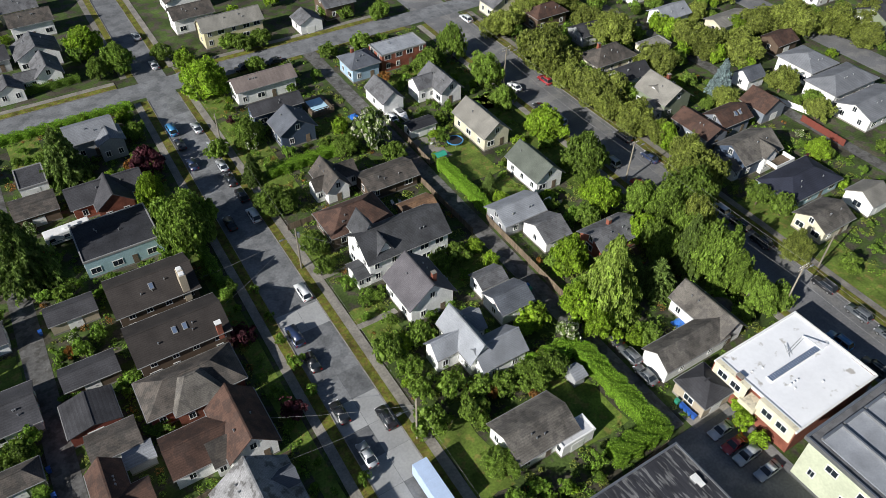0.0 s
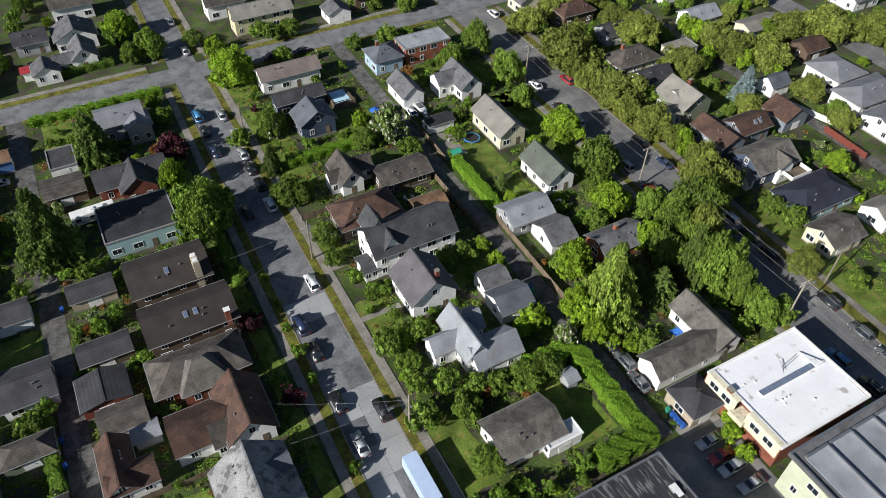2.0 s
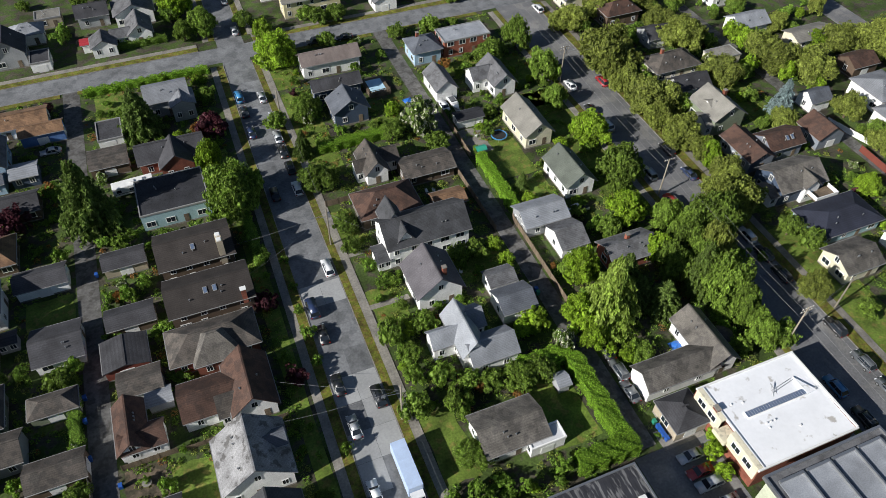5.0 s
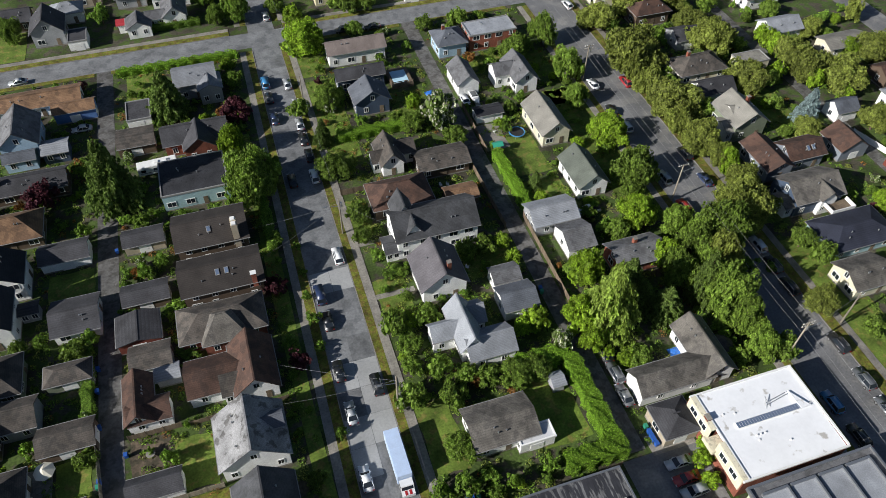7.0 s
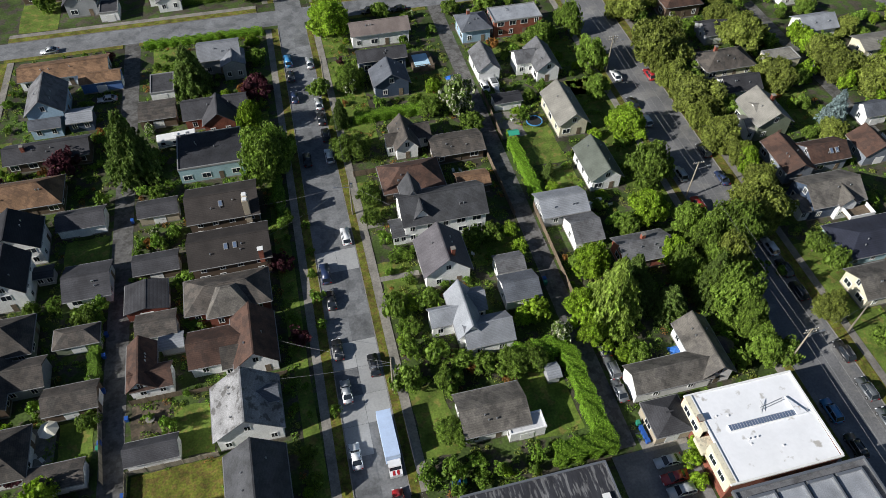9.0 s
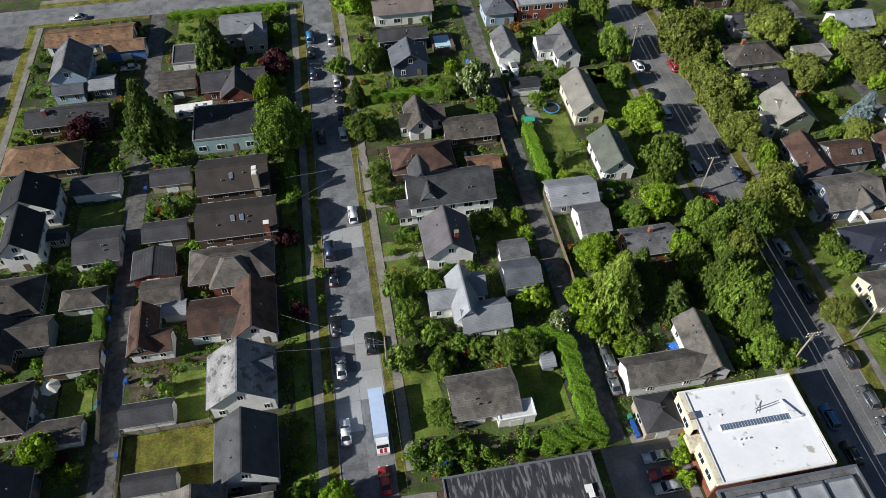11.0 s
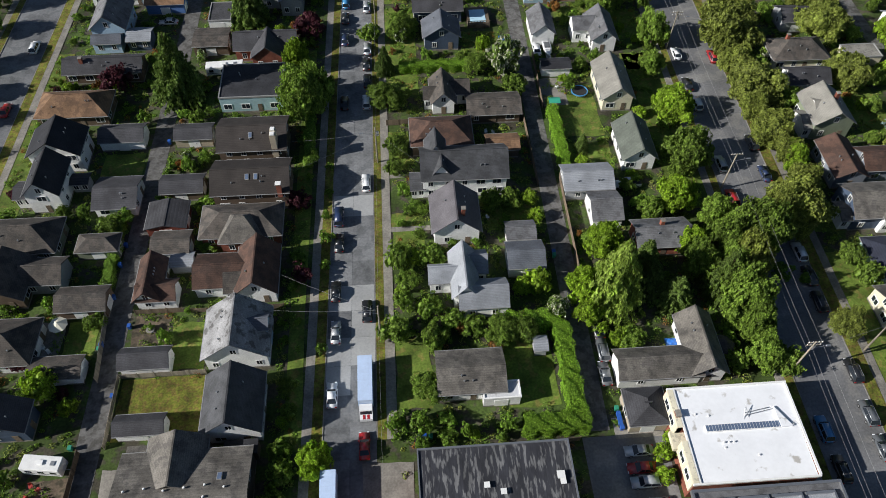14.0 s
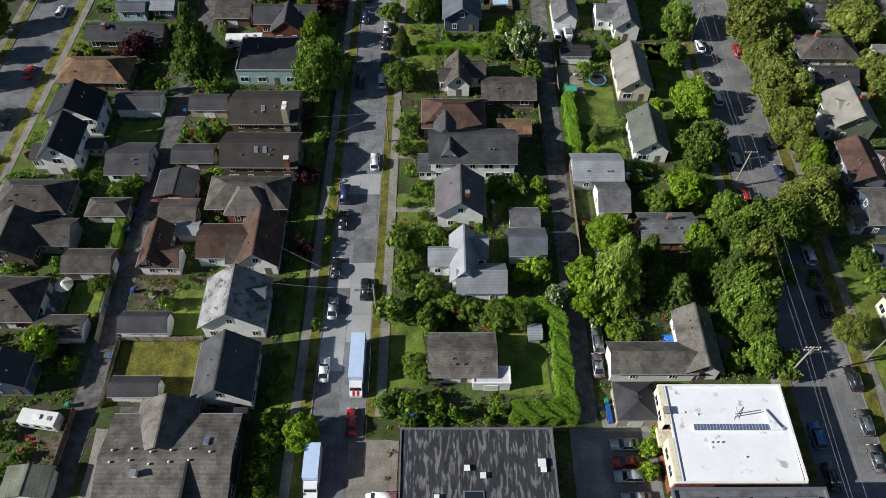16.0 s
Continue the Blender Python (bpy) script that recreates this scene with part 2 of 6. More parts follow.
PAVEMENTS = []
for edge, side, y0, y1, gap, width in (
        (main_r, 1, -57, 78.6, 1.7, 1.7), (main_l, -1, S, 78.6, 1.9, 1.6), (right_l, -1, S, 78.6, 1.7, 1.6), (right_r, 1, S, 78.6, 2.4, 1.6),
        (left_r, 1, S, 78.6, 2.2, 1.6), (left_l, -1, S, 78.6, 1.8, 1.6), (main_r, 1, 92, N, 1.8, 1.6), (main_l, -1, 92, N, 1.8, 1.6)):
    PAVEMENTS.append((kerb_and_walk(edge, side, y0, y1, gap, width), edge, side, y0, y1, gap, width))
for xa, xb in ((-82, -52.6), (-48.5, -17), (-2, 29.5), (34, 62)):
    rect_strip("verge", "grass verge beside the cross street", ROUGH_LAWN, xa, CROSS_S - 1.6, xb, CROSS_S - 0.16, 0.12, category="verge")
    rect_strip("kerb", "grey concrete kerb beside the cross street", WALKWAY, xa, CROSS_S - 0.16, xb, CROSS_S, 0.14, category="kerb")
for xa, xb in ((-82, -17), (-2, 62)):
    rect_strip("kerb", "grey concrete kerb beside the cross street", WALKWAY, xa, CROSS_N, xb, CROSS_N + 0.16, 0.14, category="kerb")
    rect_strip("verge", "grass verge beside the cross street", ROUGH_LAWN, xa, CROSS_N + 0.16, xb, CROSS_N + 2.2, 0.12, category="verge")
    rect_strip("pavement", "concrete pavement along the cross street", WALKWAY, xa, CROSS_N + 2.2, xb, CROSS_N + 3.8, 0.11, category="pavement")


def lawn(x0, y0, x1, y1, material=LAWN, label="mown green lawn beside a house", name="lawn", top=0.05):
    """A lawn with an uneven outline."""
    pts, r = [], random.Random(int(x0 * 31 + y0 * 17))
    for a, b in (((x0, y0), (x1, y0)), ((x1, y0), (x1, y1)), ((x1, y1), (x0, y1)), ((x0, y1), (x0, y0))):
        for i in range(4):
            f = i / 4
            pts.append((a[0] + (b[0] - a[0]) * f + r.uniform(-0.25, 0.25), a[1] + (b[1] - a[1]) * f + r.uniform(-0.25, 0.25)))
    return strip(name, label, material, pts, top, category="lawn")


lawn(-48.4, -54.5, -34, -43.2, ROUGH_LAWN, "overgrown yellow-green grass field behind a house")
lawn(-41.5, -42, -35.2, -32.5)
lawn(-2.0, -52, 3.9, -38.5)
lawn(16.6, -53, 25.2, -38.5)
lawn(-2.2, 2.5, 2.5, 14)
lawn(-1.8, -20.5, 4.5, -9.5)
lawn(17, -15, 28, -7.5)
lawn(35.5, 10, 46, 24)
lawn(56, -12, 65, 38)
lawn(82, 24, 89, 52)
lawn(81, -66, 90, -25)
lawn(-62, 3.5, -53.5, 11)
lawn(-82, -6, -76, 46)
lawn(-60, -39, -54.5, -31)
lawn(-21, -58, -18, 44)
lawn(-45, 53, -38, 77)
lawn(-3, 26, 6, 60)
lawn(-80, 92, -70, 120)
lawn(104, 0, 112, 24)
lawn(17, 36, 28, 42)
lawn(17.5, 43, 27, 49)
lawn(55.5, 32, 63, 38)
lawn(56, 44, 63.5, 56)
lawn(42, 52, 53, 58)
lawn(-2.5, 62, 4.5, 78)
lawn(36, 0, 46, 8)
lawn(82, -20, 87.5, 0)
lawn(-60, -66, -53.5, -60, DIRT, "bare soil yard with weeds beside a parked trailer")
lawn(-48.4, -37.5, -42, -30.5, DIRT, "patio yard of bare soil and paving")
lawn(-8, -90, 0, -61, WALKWAY, "cracked concrete forecourt beside the flat-roofed building", "forecourt", 0.06)
lawn(-48.6, -85, -44.2, -59, WALKWAY, "concrete driveway strip beside the hall", "driveway", 0.06)
lawn(-66, -39, -60.5, -31, WALKWAY, "paved patio behind a house", "patio", 0.06)
lawn(34, 20.5, 40, 30, WALKWAY, "concrete patio with garden clutter", "patio", 0.06)
rect_strip("garden_path", "curved concrete path across a front garden", WALKWAY, 82.5, 30, 84, 50, 0.07, category="path")
rect_strip("garden_path", "concrete path to a front door", WALKWAY, -2.2, -14.2, 5.8, -13.0, 0.07, category="path")
rect_strip("garden_path", "concrete path to a front door", WALKWAY, -2.2, 0.2, 4.4, 1.2, 0.07, category="path")
rect_strip("driveway", "concrete driveway to a garage", WALKWAY, 33, -59.6, 41, -56, 0.05, category="driveway")


# ---- houses ----
def window_meshes():
    made = {}
    for key, w, h in (("wide", 1.7, 1.2), ("tall", 0.9, 1.25)):
        f = bmesh.new()
        for x0, x1, z0, z1 in ((-w / 2 - 0.1, -w / 2, -h / 2, h / 2), (w / 2, w / 2 + 0.1, -h / 2, h / 2), (-w / 2 - 0.14, w / 2 + 0.14, h / 2, h / 2 + 0.14), (-w / 2 - 0.14, w / 2 + 0.14, -h / 2 - 0.1, -h / 2), (-0.03, 0.03, -h / 2, h / 2)):
            add_box(f, x0, -0.07, z0, x1, 0.03, z1)
        frame_mesh = bpy.data.meshes.new("window")
        f.to_mesh(frame_mesh)
        f.free()
        frame_mesh.materials.append(TRIM)
        g = box(-w / 2, -0.03, -h / 2, w / 2, 0.02, h / 2)
        pane_mesh = bpy.data.meshes.new("pane")
        g.to_mesh(pane_mesh)
        g.free()
        pane_mesh.materials.append(GLASS)
        made[key] = (frame_mesh, pane_mesh)
    return made


WINDOWS = window_meshes()
TAKEN = []


def put_window(root, key, m):
    w = shared("window", WINDOWS[key][0], root, m)
    shared("pane", WINDOWS[key][1], w, Matrix.Identity(4), "dark glass pane")


def roof_faces(hx, hy, eave, rise, style, t):
    """Top and underside of a roof over a half-size hx, hy rectangle; the ridge runs along x for gx and hx."""
    def shell(z, grow):
        a, b = hx + grow, hy + grow
        c = [(-a, -b, z), (a, -b, z), (a, b, z), (-a, b, z)]
        if style in ("gx", "hx"):
            inset = min(b, a * 0.8) if style == "hx" else 0.0
            r = [(-a + inset, 0, z + rise), (a - inset, 0, z + rise)]
            return [[c[0], c[1], r[1], r[0]], [c[2], c[3], r[0], r[1]], [c[1], c[2], r[1]], [c[3], c[0], r[0]]], c
        inset = min(a, b * 0.8) if style == "hy" else 0.0
        r = [(0, -b + inset, z + rise), (0, b - inset, z + rise)]
        return [[c[3], c[0], r[0], r[1]], [c[1], c[2], r[1], r[0]], [c[0], c[1], r[0]], [c[2], c[3], r[1]]], c
    top, ct = shell(eave + t, 0)
    low, cl = shell(eave, 0)
    gable = style[0] == "g"
    faces = []
    for i, (f, g) in enumerate(zip(top, low)):
        if gable and i > 1:
            # open gable: close the thickness along the rake only
            faces += [[f[1], f[2], g[2], g[1]], [f[2], f[0], g[0], g[2]]]
        else:
            faces += [f, g[::-1], [f[0], f[1], g[1], g[0]]]
    return faces


def gable_wall(hx, hy, eave, rise, style):
    """Wall shell up to the roof, with gable ends."""
    bm = bmesh.new()
    base = [(-hx, -hy, -0.2), (hx, -hy, -0.2), (hx, hy, -0.2), (-hx, hy, -0.2)]
    up = [(x, y, eave) for x, y, _ in base]
    quads = [[base[i], base[(i + 1) % 4], up[(i + 1) % 4], up[i]] for i in range(4)]
    if style == "gx":
        quads += [[up[1], up[2], (hx, 0, eave + rise)], [up[3], up[0], (-hx, 0, eave + rise)], [up[0], up[1], (hx, 0, eave + rise), (-hx, 0, eave + rise)], [up[2], up[3], (-hx, 0, eave + rise), (hx, 0, eave + rise)]]
    elif style == "gy":
        quads += [[up[0], up[1], (0, -hy, eave + rise)], [up[2], up[3], (0, hy, eave + rise)], [up[1], up[2], (0, hy, eave + rise), (0, -hy, eave + rise)], [up[3], up[0], (0, -hy, eave + rise), (0, hy, eave + rise)]]
    else:
        quads += [up]
    quads += [base[::-1]]
    return solid(bm, quads)


def add_roof(root, hx, hy, eave, rise, style, roof, label="", name="roof"):
    if style == "f":
        bm = box(-hx, -hy, eave - 0.05, hx, hy, eave + 0.12)
        r = part(name, bm, ROOF[roof] if isinstance(roof, str) else roof, root, label)
        rim = bmesh.new()
        for x0, y0, x1, y1 in ((-hx - 0.05, -hy - 0.05, hx + 0.05, -hy + 0.2), (-hx - 0.05, hy - 0.2, hx + 0.05, hy + 0.05), (-hx - 0.05, -hy + 0.2, -hx + 0.2, hy - 0.2), (hx - 0.2, -hy + 0.2, hx + 0.05, hy - 0.2)):
            add_box(rim, x0, y0, eave - 0.1, x1, y1, eave + 0.3)
        part("parapet", rim, TRIM if roof == "white" else GUTTER, root)
        return r
    r = part(name, solid(bmesh.new(), roof_faces(hx, hy, eave, rise, style, 0.18)), ROOF[roof], root, label)
    cap = bmesh.new()
    top = eave + rise + 0.19
    if style == "gx":
        add_box(cap, -hx, -0.14, top - 0.05, hx, 0.14, top + 0.03)
    elif style == "gy":
        add_box(cap, -0.14, -hy, top - 0.05, 0.14, hy, top + 0.03)
    else:
        inset = min(hy, hx * 0.8)
        if hx - inset > 0.2:
            add_box(cap, -(hx - inset), -0.14, top - 0.06, hx - inset, 0.14, top + 0.03)
        else:
            add_box(cap, -0.15, -0.15, top - 0.06, 0.15, 0.15, top + 0.03)
    part("ridge_cap", cap, ROOF[roof], r)
    for s in (-1, 1):
        if style != "gy":
            part("gutter", box(-hx, s * (hy + 0.07) - 0.06, eave + 0.02, hx, s * (hy + 0.07) + 0.06, eave + 0.12), GUTTER, root)
        if style != "gx":
            part("gutter", box(s * (hx + 0.07) - 0.06, -hy, eave + 0.02, s * (hx + 0.07) + 0.06, hy, eave + 0.12), GUTTER, root)
    return r


def house(name, label, x0, y0, x1, y1, eave, style, rise, roof, wall, chimneys=0, group=""):
    """A house or garage over the eaves' plan rectangle: walls, windows, door, roof, gutters, vents and chimneys."""
    r = random.Random(int(abs(x0 * 13 + y0 * 7) * 10))
    hx, hy = (x1 - x0) / 2, (y1 - y0) / 2
    TAKEN.append((x0, y0, x1, y1))
    rise *= 1.42 if style == "gy" and rise >= 1.8 else 1.2
    root = thing(name, label, name, (x0 + x1) / 2, (y0 + y1) / 2, 0, group=group)
    out = 0.3 if name == "garage" or style == "f" else 0.5
    wx, wy = hx - (out if style != "f" else 0.05), hy - (out if style != "f" else 0.05)
    cut = rise * (out / hy if style == "gx" else out / hx if style == "gy" else 0)
    part("wall", gable_wall(wx, wy, eave + (cut if style[0] == "g" else 0) - 0.02, rise - cut - 0.02, style), WALL[wall], root)
    add_roof(root, hx, hy, eave, rise, style, roof)
    # plinth
    part("plinth", box(-wx - 0.03, -wy - 0.03, -0.2, wx + 0.03, wy + 0.03, 0.35), WALKWAY, root, "grey concrete plinth")
    storeys = 2 if eave > 4.6 else 1
    for side in range(4):
        half, away = (wx, wy) if side % 2 == 0 else (wy, wx)
        count = max(1, int(half * 2 / (3.2 if name == "house" else 5)))
        turn = pose(0, 0, 0, 0, 0, 90 * side)
        for s in range(storeys):
            z = 1.75 + 2.5 * s if storeys > 1 else min(1.75, eave - 1.0)
            if eave < 2.35:
                continue
            for i in range(count):
                x = -half + (i + 0.5) * 2 * half / count + r.uniform(-0.3, 0.3)
                if s == 0 and i == count // 2 and side in (0, 1):
                    door = part("door", box(x - 0.5, -away - 0.06, 0.2, x + 0.5, -away + 0.03, 2.25, 0.02) if name == "house" else box(x - 1.2, -away - 0.05, 0.05, x + 1.2, -away + 0.03, 2.15, 0.02), TRIM if name == "garage" else WOOD, root)
                    door.matrix_basis = turn
                    part("handle", box(x + 0.35, -away - 0.12, 1.15, x + 0.42, -away - 0.05, 1.28), METAL, door)
                    continue
                put_window(root, "wide" if r.random() < 0.45 and half / count > 1.3 else "tall", turn @ pose(x, -away, z))
        if style[0] == "g" and name == "house" and (side % 2 == 0) == (style == "gy") and rise > 1.9:
            put_window(root, "tall", turn @ pose(0, -away, eave + rise * 0.36))
    for i in range(chimneys):
        cx, cy = (r.uniform(-0.6, 0.6) * hx, r.choice((-0.25, 0.25)) * hy) if style != "gy" else (r.choice((-0.25, 0.25)) * hx, r.uniform(-0.6, 0.6) * hy)
        top = eave + rise + 0.9
        ch = part("chimney", box(cx - 0.38, cy - 0.38, eave, cx + 0.38, cy + 0.38, top, 0.02), BRICK, root, "red brick chimney")
        part("chimney_cap", box(cx - 0.45, cy - 0.45, top, cx + 0.45, cy + 0.45, top + 0.12, 0.02), WALKWAY, ch)
    if name == "house":
        for i in range(3):
            if style in ("gx", "hx"):
                vx, vy = r.uniform(-0.55, 0.55) * hx, r.choice((-0.35, -0.55)) * hy
                vz = eave + rise * (1 - abs(vy) / hy)
            elif style == "gy":
                vx, vy = r.choice((-0.4, 0.4)) * hx, r.uniform(-0.6, 0.6) * hy
                vz = eave + rise * (1 - abs(vx) / hx)
            else:
                vx, vy, vz = r.uniform(-0.6, 0.6) * hx, r.uniform(-0.6, 0.6) * hy, eave
            vent = bmesh.new()
            tube(vent, (vx, vy, vz), (vx, vy, vz + 0.55), 0.09, 0.09, 8)
            tube(vent, (vx, vy, vz + 0.5), (vx, vy, vz + 0.62), 0.16, 0.12, 8)
            part("roof_vent", vent, METAL, root)
    return root


def wing(root, x0, y0, x1, y1, eave, style, rise, roof, wall):
    """A wing or dormer of a house, in world plan."""
    px, py, _ = root.location
    TAKEN.append((x0, y0, x1, y1))
    rise *= 1.35
    hx, hy = (x1 - x0) / 2, (y1 - y0) / 2
    m = pose((x0 + x1) / 2 - px, (y0 + y1) / 2 - py, 0)
    before = set(root.children)
    part("wall", gable_wall(hx - 0.35, hy - 0.35, eave, rise - 0.08, style), WALL[wall], root)
    add_roof(root, hx, hy, eave, rise, style, roof)
    for ob in set(root.children) - before:
        ob.matrix_basis = m
    for x in (-0.45, 0.45):
        put_window(root, "tall", m @ pose(x * hx, -hy + 0.35, min(1.75, eave - 0.9)))
    return root


def skylight(root, x, y, z, tilt=0.0):
    f = part("skylight", box(-0.4, -0.62, -0.05, 0.4, 0.62, 0.14, 0.03), GUTTER, root)
    f.matrix_basis = pose(x, y, z, tilt)
    part("pane", box(-0.3, -0.52, 0.1, 0.3, 0.52, 0.16), SKYLIGHT_GLASS, f, "pale reflecting pane")


dark_house = house("house", "two-storey brown wood house with gabled brown-black shingle roof", -37.1, 4.9, -22.6, 15.2, 5.0, "gx", 2.0, "brownblack", "brown", 0)
skylight(dark_house, -0.2, -2.0, 6.68, 25)
part("tower", box(4.2, -5.0, 3.0, 5.4, -2.6, 9.0, 0.04), WALL["beige"], dark_house, "tall beige chimney tower")
for cap_y in (-4.5, -3.1):
    part("tower_cap", box(4.35, cap_y - 0.45, 9.0, 5.25, cap_y + 0.45, 9.35, 0.04), TRIM, dark_house, "white flue cap")
dark_house = house("house", "two-storey brown wood house with gabled brown-black shingle roof", -37.0, -7.1, -21.4, 2.6, 5.0, "gx", 2.0, "brownblack", "brown", 0)
stack = part("chimney", box(5.4, -4.9, 4.0, 6.3, -4.1, 7.6, 0.02), BRICK, dark_house, "red brick chimney")
part("chimney_cap", box(5.3, -5.0, 7.6, 6.4, -4.0, 7.75, 0.02), TRIM, stack, "white chimney cap")
skylight(dark_house, -0.5, -1.6, 6.80, 26)
skylight(dark_house, 1.2, -1.6, 6.80, 26)
house("garage", "beige garage with gabled dark grey shingle roof", -47.4, 11.7, -39.1, 16.7, 2.5, "gx", 1.0, "greydark", "beige", 0)
house("garage", "brown wood garage with gabled dark grey shingle roof", -48.0, -3.6, -39.2, 1.7, 2.5, "gx", 1.0, "greydark", "brown", 0)
hip = house("house", "red brick house with hipped weathered brown shingle roof", -38.5, -16.2, -22.7, -7.8, 3.2, "hx", 2.2, "brown", "brick", 0)
wing(hip, -34.6, -17.6, -26.2, -9.6, 3.2, "hx", 2.5, "taupe", "brick")
house("garage", "red-stained wood garage with gabled dark grey shingle roof", -49.3, -12.7, -41.4, -5.6, 2.6, "gy", 0.8, "greydark", "redwood", 0)
house("garage", "brown wood garage with gabled weathered brown shingle roof", -47.3, -18.8, -39.9, -13.2, 2.6, "gx", 0.9, "brown", "brown", 0)
house("garage", "grey painted garage with gabled pale grey shingle roof", -43.3, -21.8, -38.9, -18.4, 2.3, "gx", 0.5, "greylight", "grey", 0)
house("house", "pale teal clapboard house with flat black shingle roof", -38.7, 22.6, -24.7, 34.1, 4.2, "f", 0.0, "black", "teal", 0)
gable_brick = house("house", "red brick house with crossing dark grey gabled roofs", -37.4, 40.0, -22.3, 47.8, 3.4, "gx", 2.0, "greydark", "brick", 0)
wing(gable_brick, -33.0, 37.0, -25.4, 45.0, 3.4, "gy", 2.2, "greydark", "brick")
house("garage", "brown garage with low weathered brown roof", -47.5, 43.0, -38.9, 50.3, 2.8, "gx", 0.5, "brown", "brown", 0)
house("garage", "white clapboard garage with flat dark grey shingle roof", -44.9, 53.4, -39.3, 61.1, 2.6, "f", 0.0, "greydark", "white", 0)
corner_house = house("house", "two-storey grey clapboard house with crossing pale grey roofs", -33.0, 61.0, -22.4, 69.7, 4.4, "gx", 1.7, "pale", "grey", 0)
wing(corner_house, -27.6, 58.0, -21.6, 65.0, 4.2, "gy", 1.0, "pale", "grey")
blue_house = house("house", "pale blue clapboard house with steep grey gabled roof and porch", -72.2, 48.6, -63.4, 60.4, 4.4, "gy", 2.6, "grey", "blue", 0)
wing(blue_house, -71.6, 45.4, -64.4, 49.6, 2.8, "gx", 0.8, "slate", "blue")
wing(blue_house, -63.6, 46.0, -57.6, 51.5, 2.8, "gx", 0.6, "greylight", "navy")
house("house", "white clapboard house with gabled tan shingle roof", -76.0, 64.6, -54.7, 72.4, 3.0, "gx", 1.2, "tan", "white", 0)
house("garage", "bright blue clapboard garage with gabled tan shingle roof", -61.5, 60.3, -51.6, 65.3, 3.0, "gx", 1.0, "tan", "cobalt", 0)
house("house", "brown wood house with gabled dark grey shingle roof", -75.6, 34.1, -57.5, 41.0, 3.0, "gx", 1.6, "greydark", "brown", 1)
house("house", "brown wood house with hipped tan shingle roof", -78.2, 19.7, -62.3, 28.5, 3.0, "hx", 2.4, "tan", "brown", 0)
house("house", "two-storey white clapboard house with gabled black shingle roof", -75.4, 5.8, -64.4, 14.4, 5.0, "gy", 2.6, "black", "white", 0)
slim = house("house", "tall two-storey white clapboard house with steep black gabled roof", -73.2, -5.2, -65.9, 4.9, 5.2, "gy", 2.6, "black", "white", 0)
wing(slim, -76.4, -3.4, -72.8, 1.5, 2.8, "gx", 0.7, "greydark", "white")
wing(slim, -66.4, 0.2, -62.6, 3.4, 2.4, "gx", 0.3, "greydark", "grey")
house("garage", "white clapboard garage with gabled dark grey shingle roof", -63.1, 11.7, -53.5, 17.4, 2.6, "gx", 1.2, "greydark", "white", 0)
house("house", "white clapboard cottage with dark grey gabled roof beside the alley", -60.4, -7.2, -51.6, 1.6, 2.8, "gx", 1.5, "greydark", "white", 0)
low = house("house", "sage green clapboard house with hipped weathered brown shingle roof", -79.0, -17.4, -64.6, -8.6, 3.0, "hx", 2.6, "brown", "green", 0)
house("garage", "sage green clapboard garage with hipped weathered brown shingle roof", -61.4, -17.4, -53.4, -12.9, 2.5, "hx", 1.2, "brown", "green", 0)
tee = house("house", "brown wood house with crossing weathered brown gabled roofs", -77.4, -28.0, -67.6, -18.0, 3.0, "gy", 2.6, "brown", "brown", 0)
wing(tee, -69.5, -24.8, -61.8, -18.4, 3.0, "gx", 1.4, "brown", "grey")
house("garage", "brown wood garage with gabled weathered brown shingle roof", -62.0, -30.7, -52.9, -25.2, 2.6, "gx", 1.2, "brown", "brown", 0)
house("house", "white clapboard house with hipped weathered brown shingle roof", -76.0, -41.2, -63.0, -31.8, 3.2, "hx", 2.4, "brown", "white", 0)
house("garage", "white clapboard garage with gabled weathered brown shingle roof", -63.3, -43.8, -54.5, -39.3, 2.4, "gx", 0.8, "brown", "white", 0)
house("house", "dark blue clapboard house with gabled dark grey shingle roof", -68.6, -53.7, -60.2, -47.9, 4.0, "gy", 2.0, "greydark", "navy", 0)
lane_house = house("house", "white clapboard L-shaped house with red-brown gabled roofs beside the alley", -48.6, -29.6, -43.4, -19.8, 2.8, "gy", 1.8, "redbrown", "white", 0)
wing(lane_house, -48.0, -29.6, -40.8, -24.6, 2.7, "gx", 1.3, "redbrown", "white")
rust = house("house", "white clapboard house with crossing red-brown gabled roofs", -30.6, -29.6, -22.7, -18.4, 3.2, "gy", 2.7, "redbrown", "white", 0)
wing(rust, -38.2, -27.6, -28.5, -19.6, 3.0, "gx", 1.5, "redbrown", "white")
wing(rust, -32.6, -28.8, -28.4, -22.0, 2.9, "gx", 1.2, "brown", "white")
skylight(rust, -6.2, -0.4, 4.55, 22)
faded = house("house", "white clapboard house with gabled patchy faded grey shingle roof", -34.6, -42.9, -23.2, -32.6, 4.0, "gy", 3.3, "patchy", "white", 0)
wing(faded, -27.6, -38.6, -23.3, -35.2, 5.6, "gx", 1.0, "slate", "blue")
house("house", "white clapboard house with steep gabled dark grey shingle roof", -33.2, -56.3, -23.4, -45.6, 4.2, "gy", 3.1, "ash", "white", 0)
house("garage", "white clapboard garage with gabled dark grey shingle roof", -48.7, -42.9, -40.1, -38.6, 2.5, "gx", 1.3, "greydark", "white", 0)
house("garage", "white clapboard garage with gabled dark grey shingle roof", -47.3, -54.7, -39.1, -51.0, 2.5, "gx", 1.0, "greydark", "white", 0)
house("garage", "white clapboard garage with gabled mossy green-grey roof", -59.2, -70.8, -52.2, -65.9, 2.4, "gy", 0.8, "greenish", "white", 0)
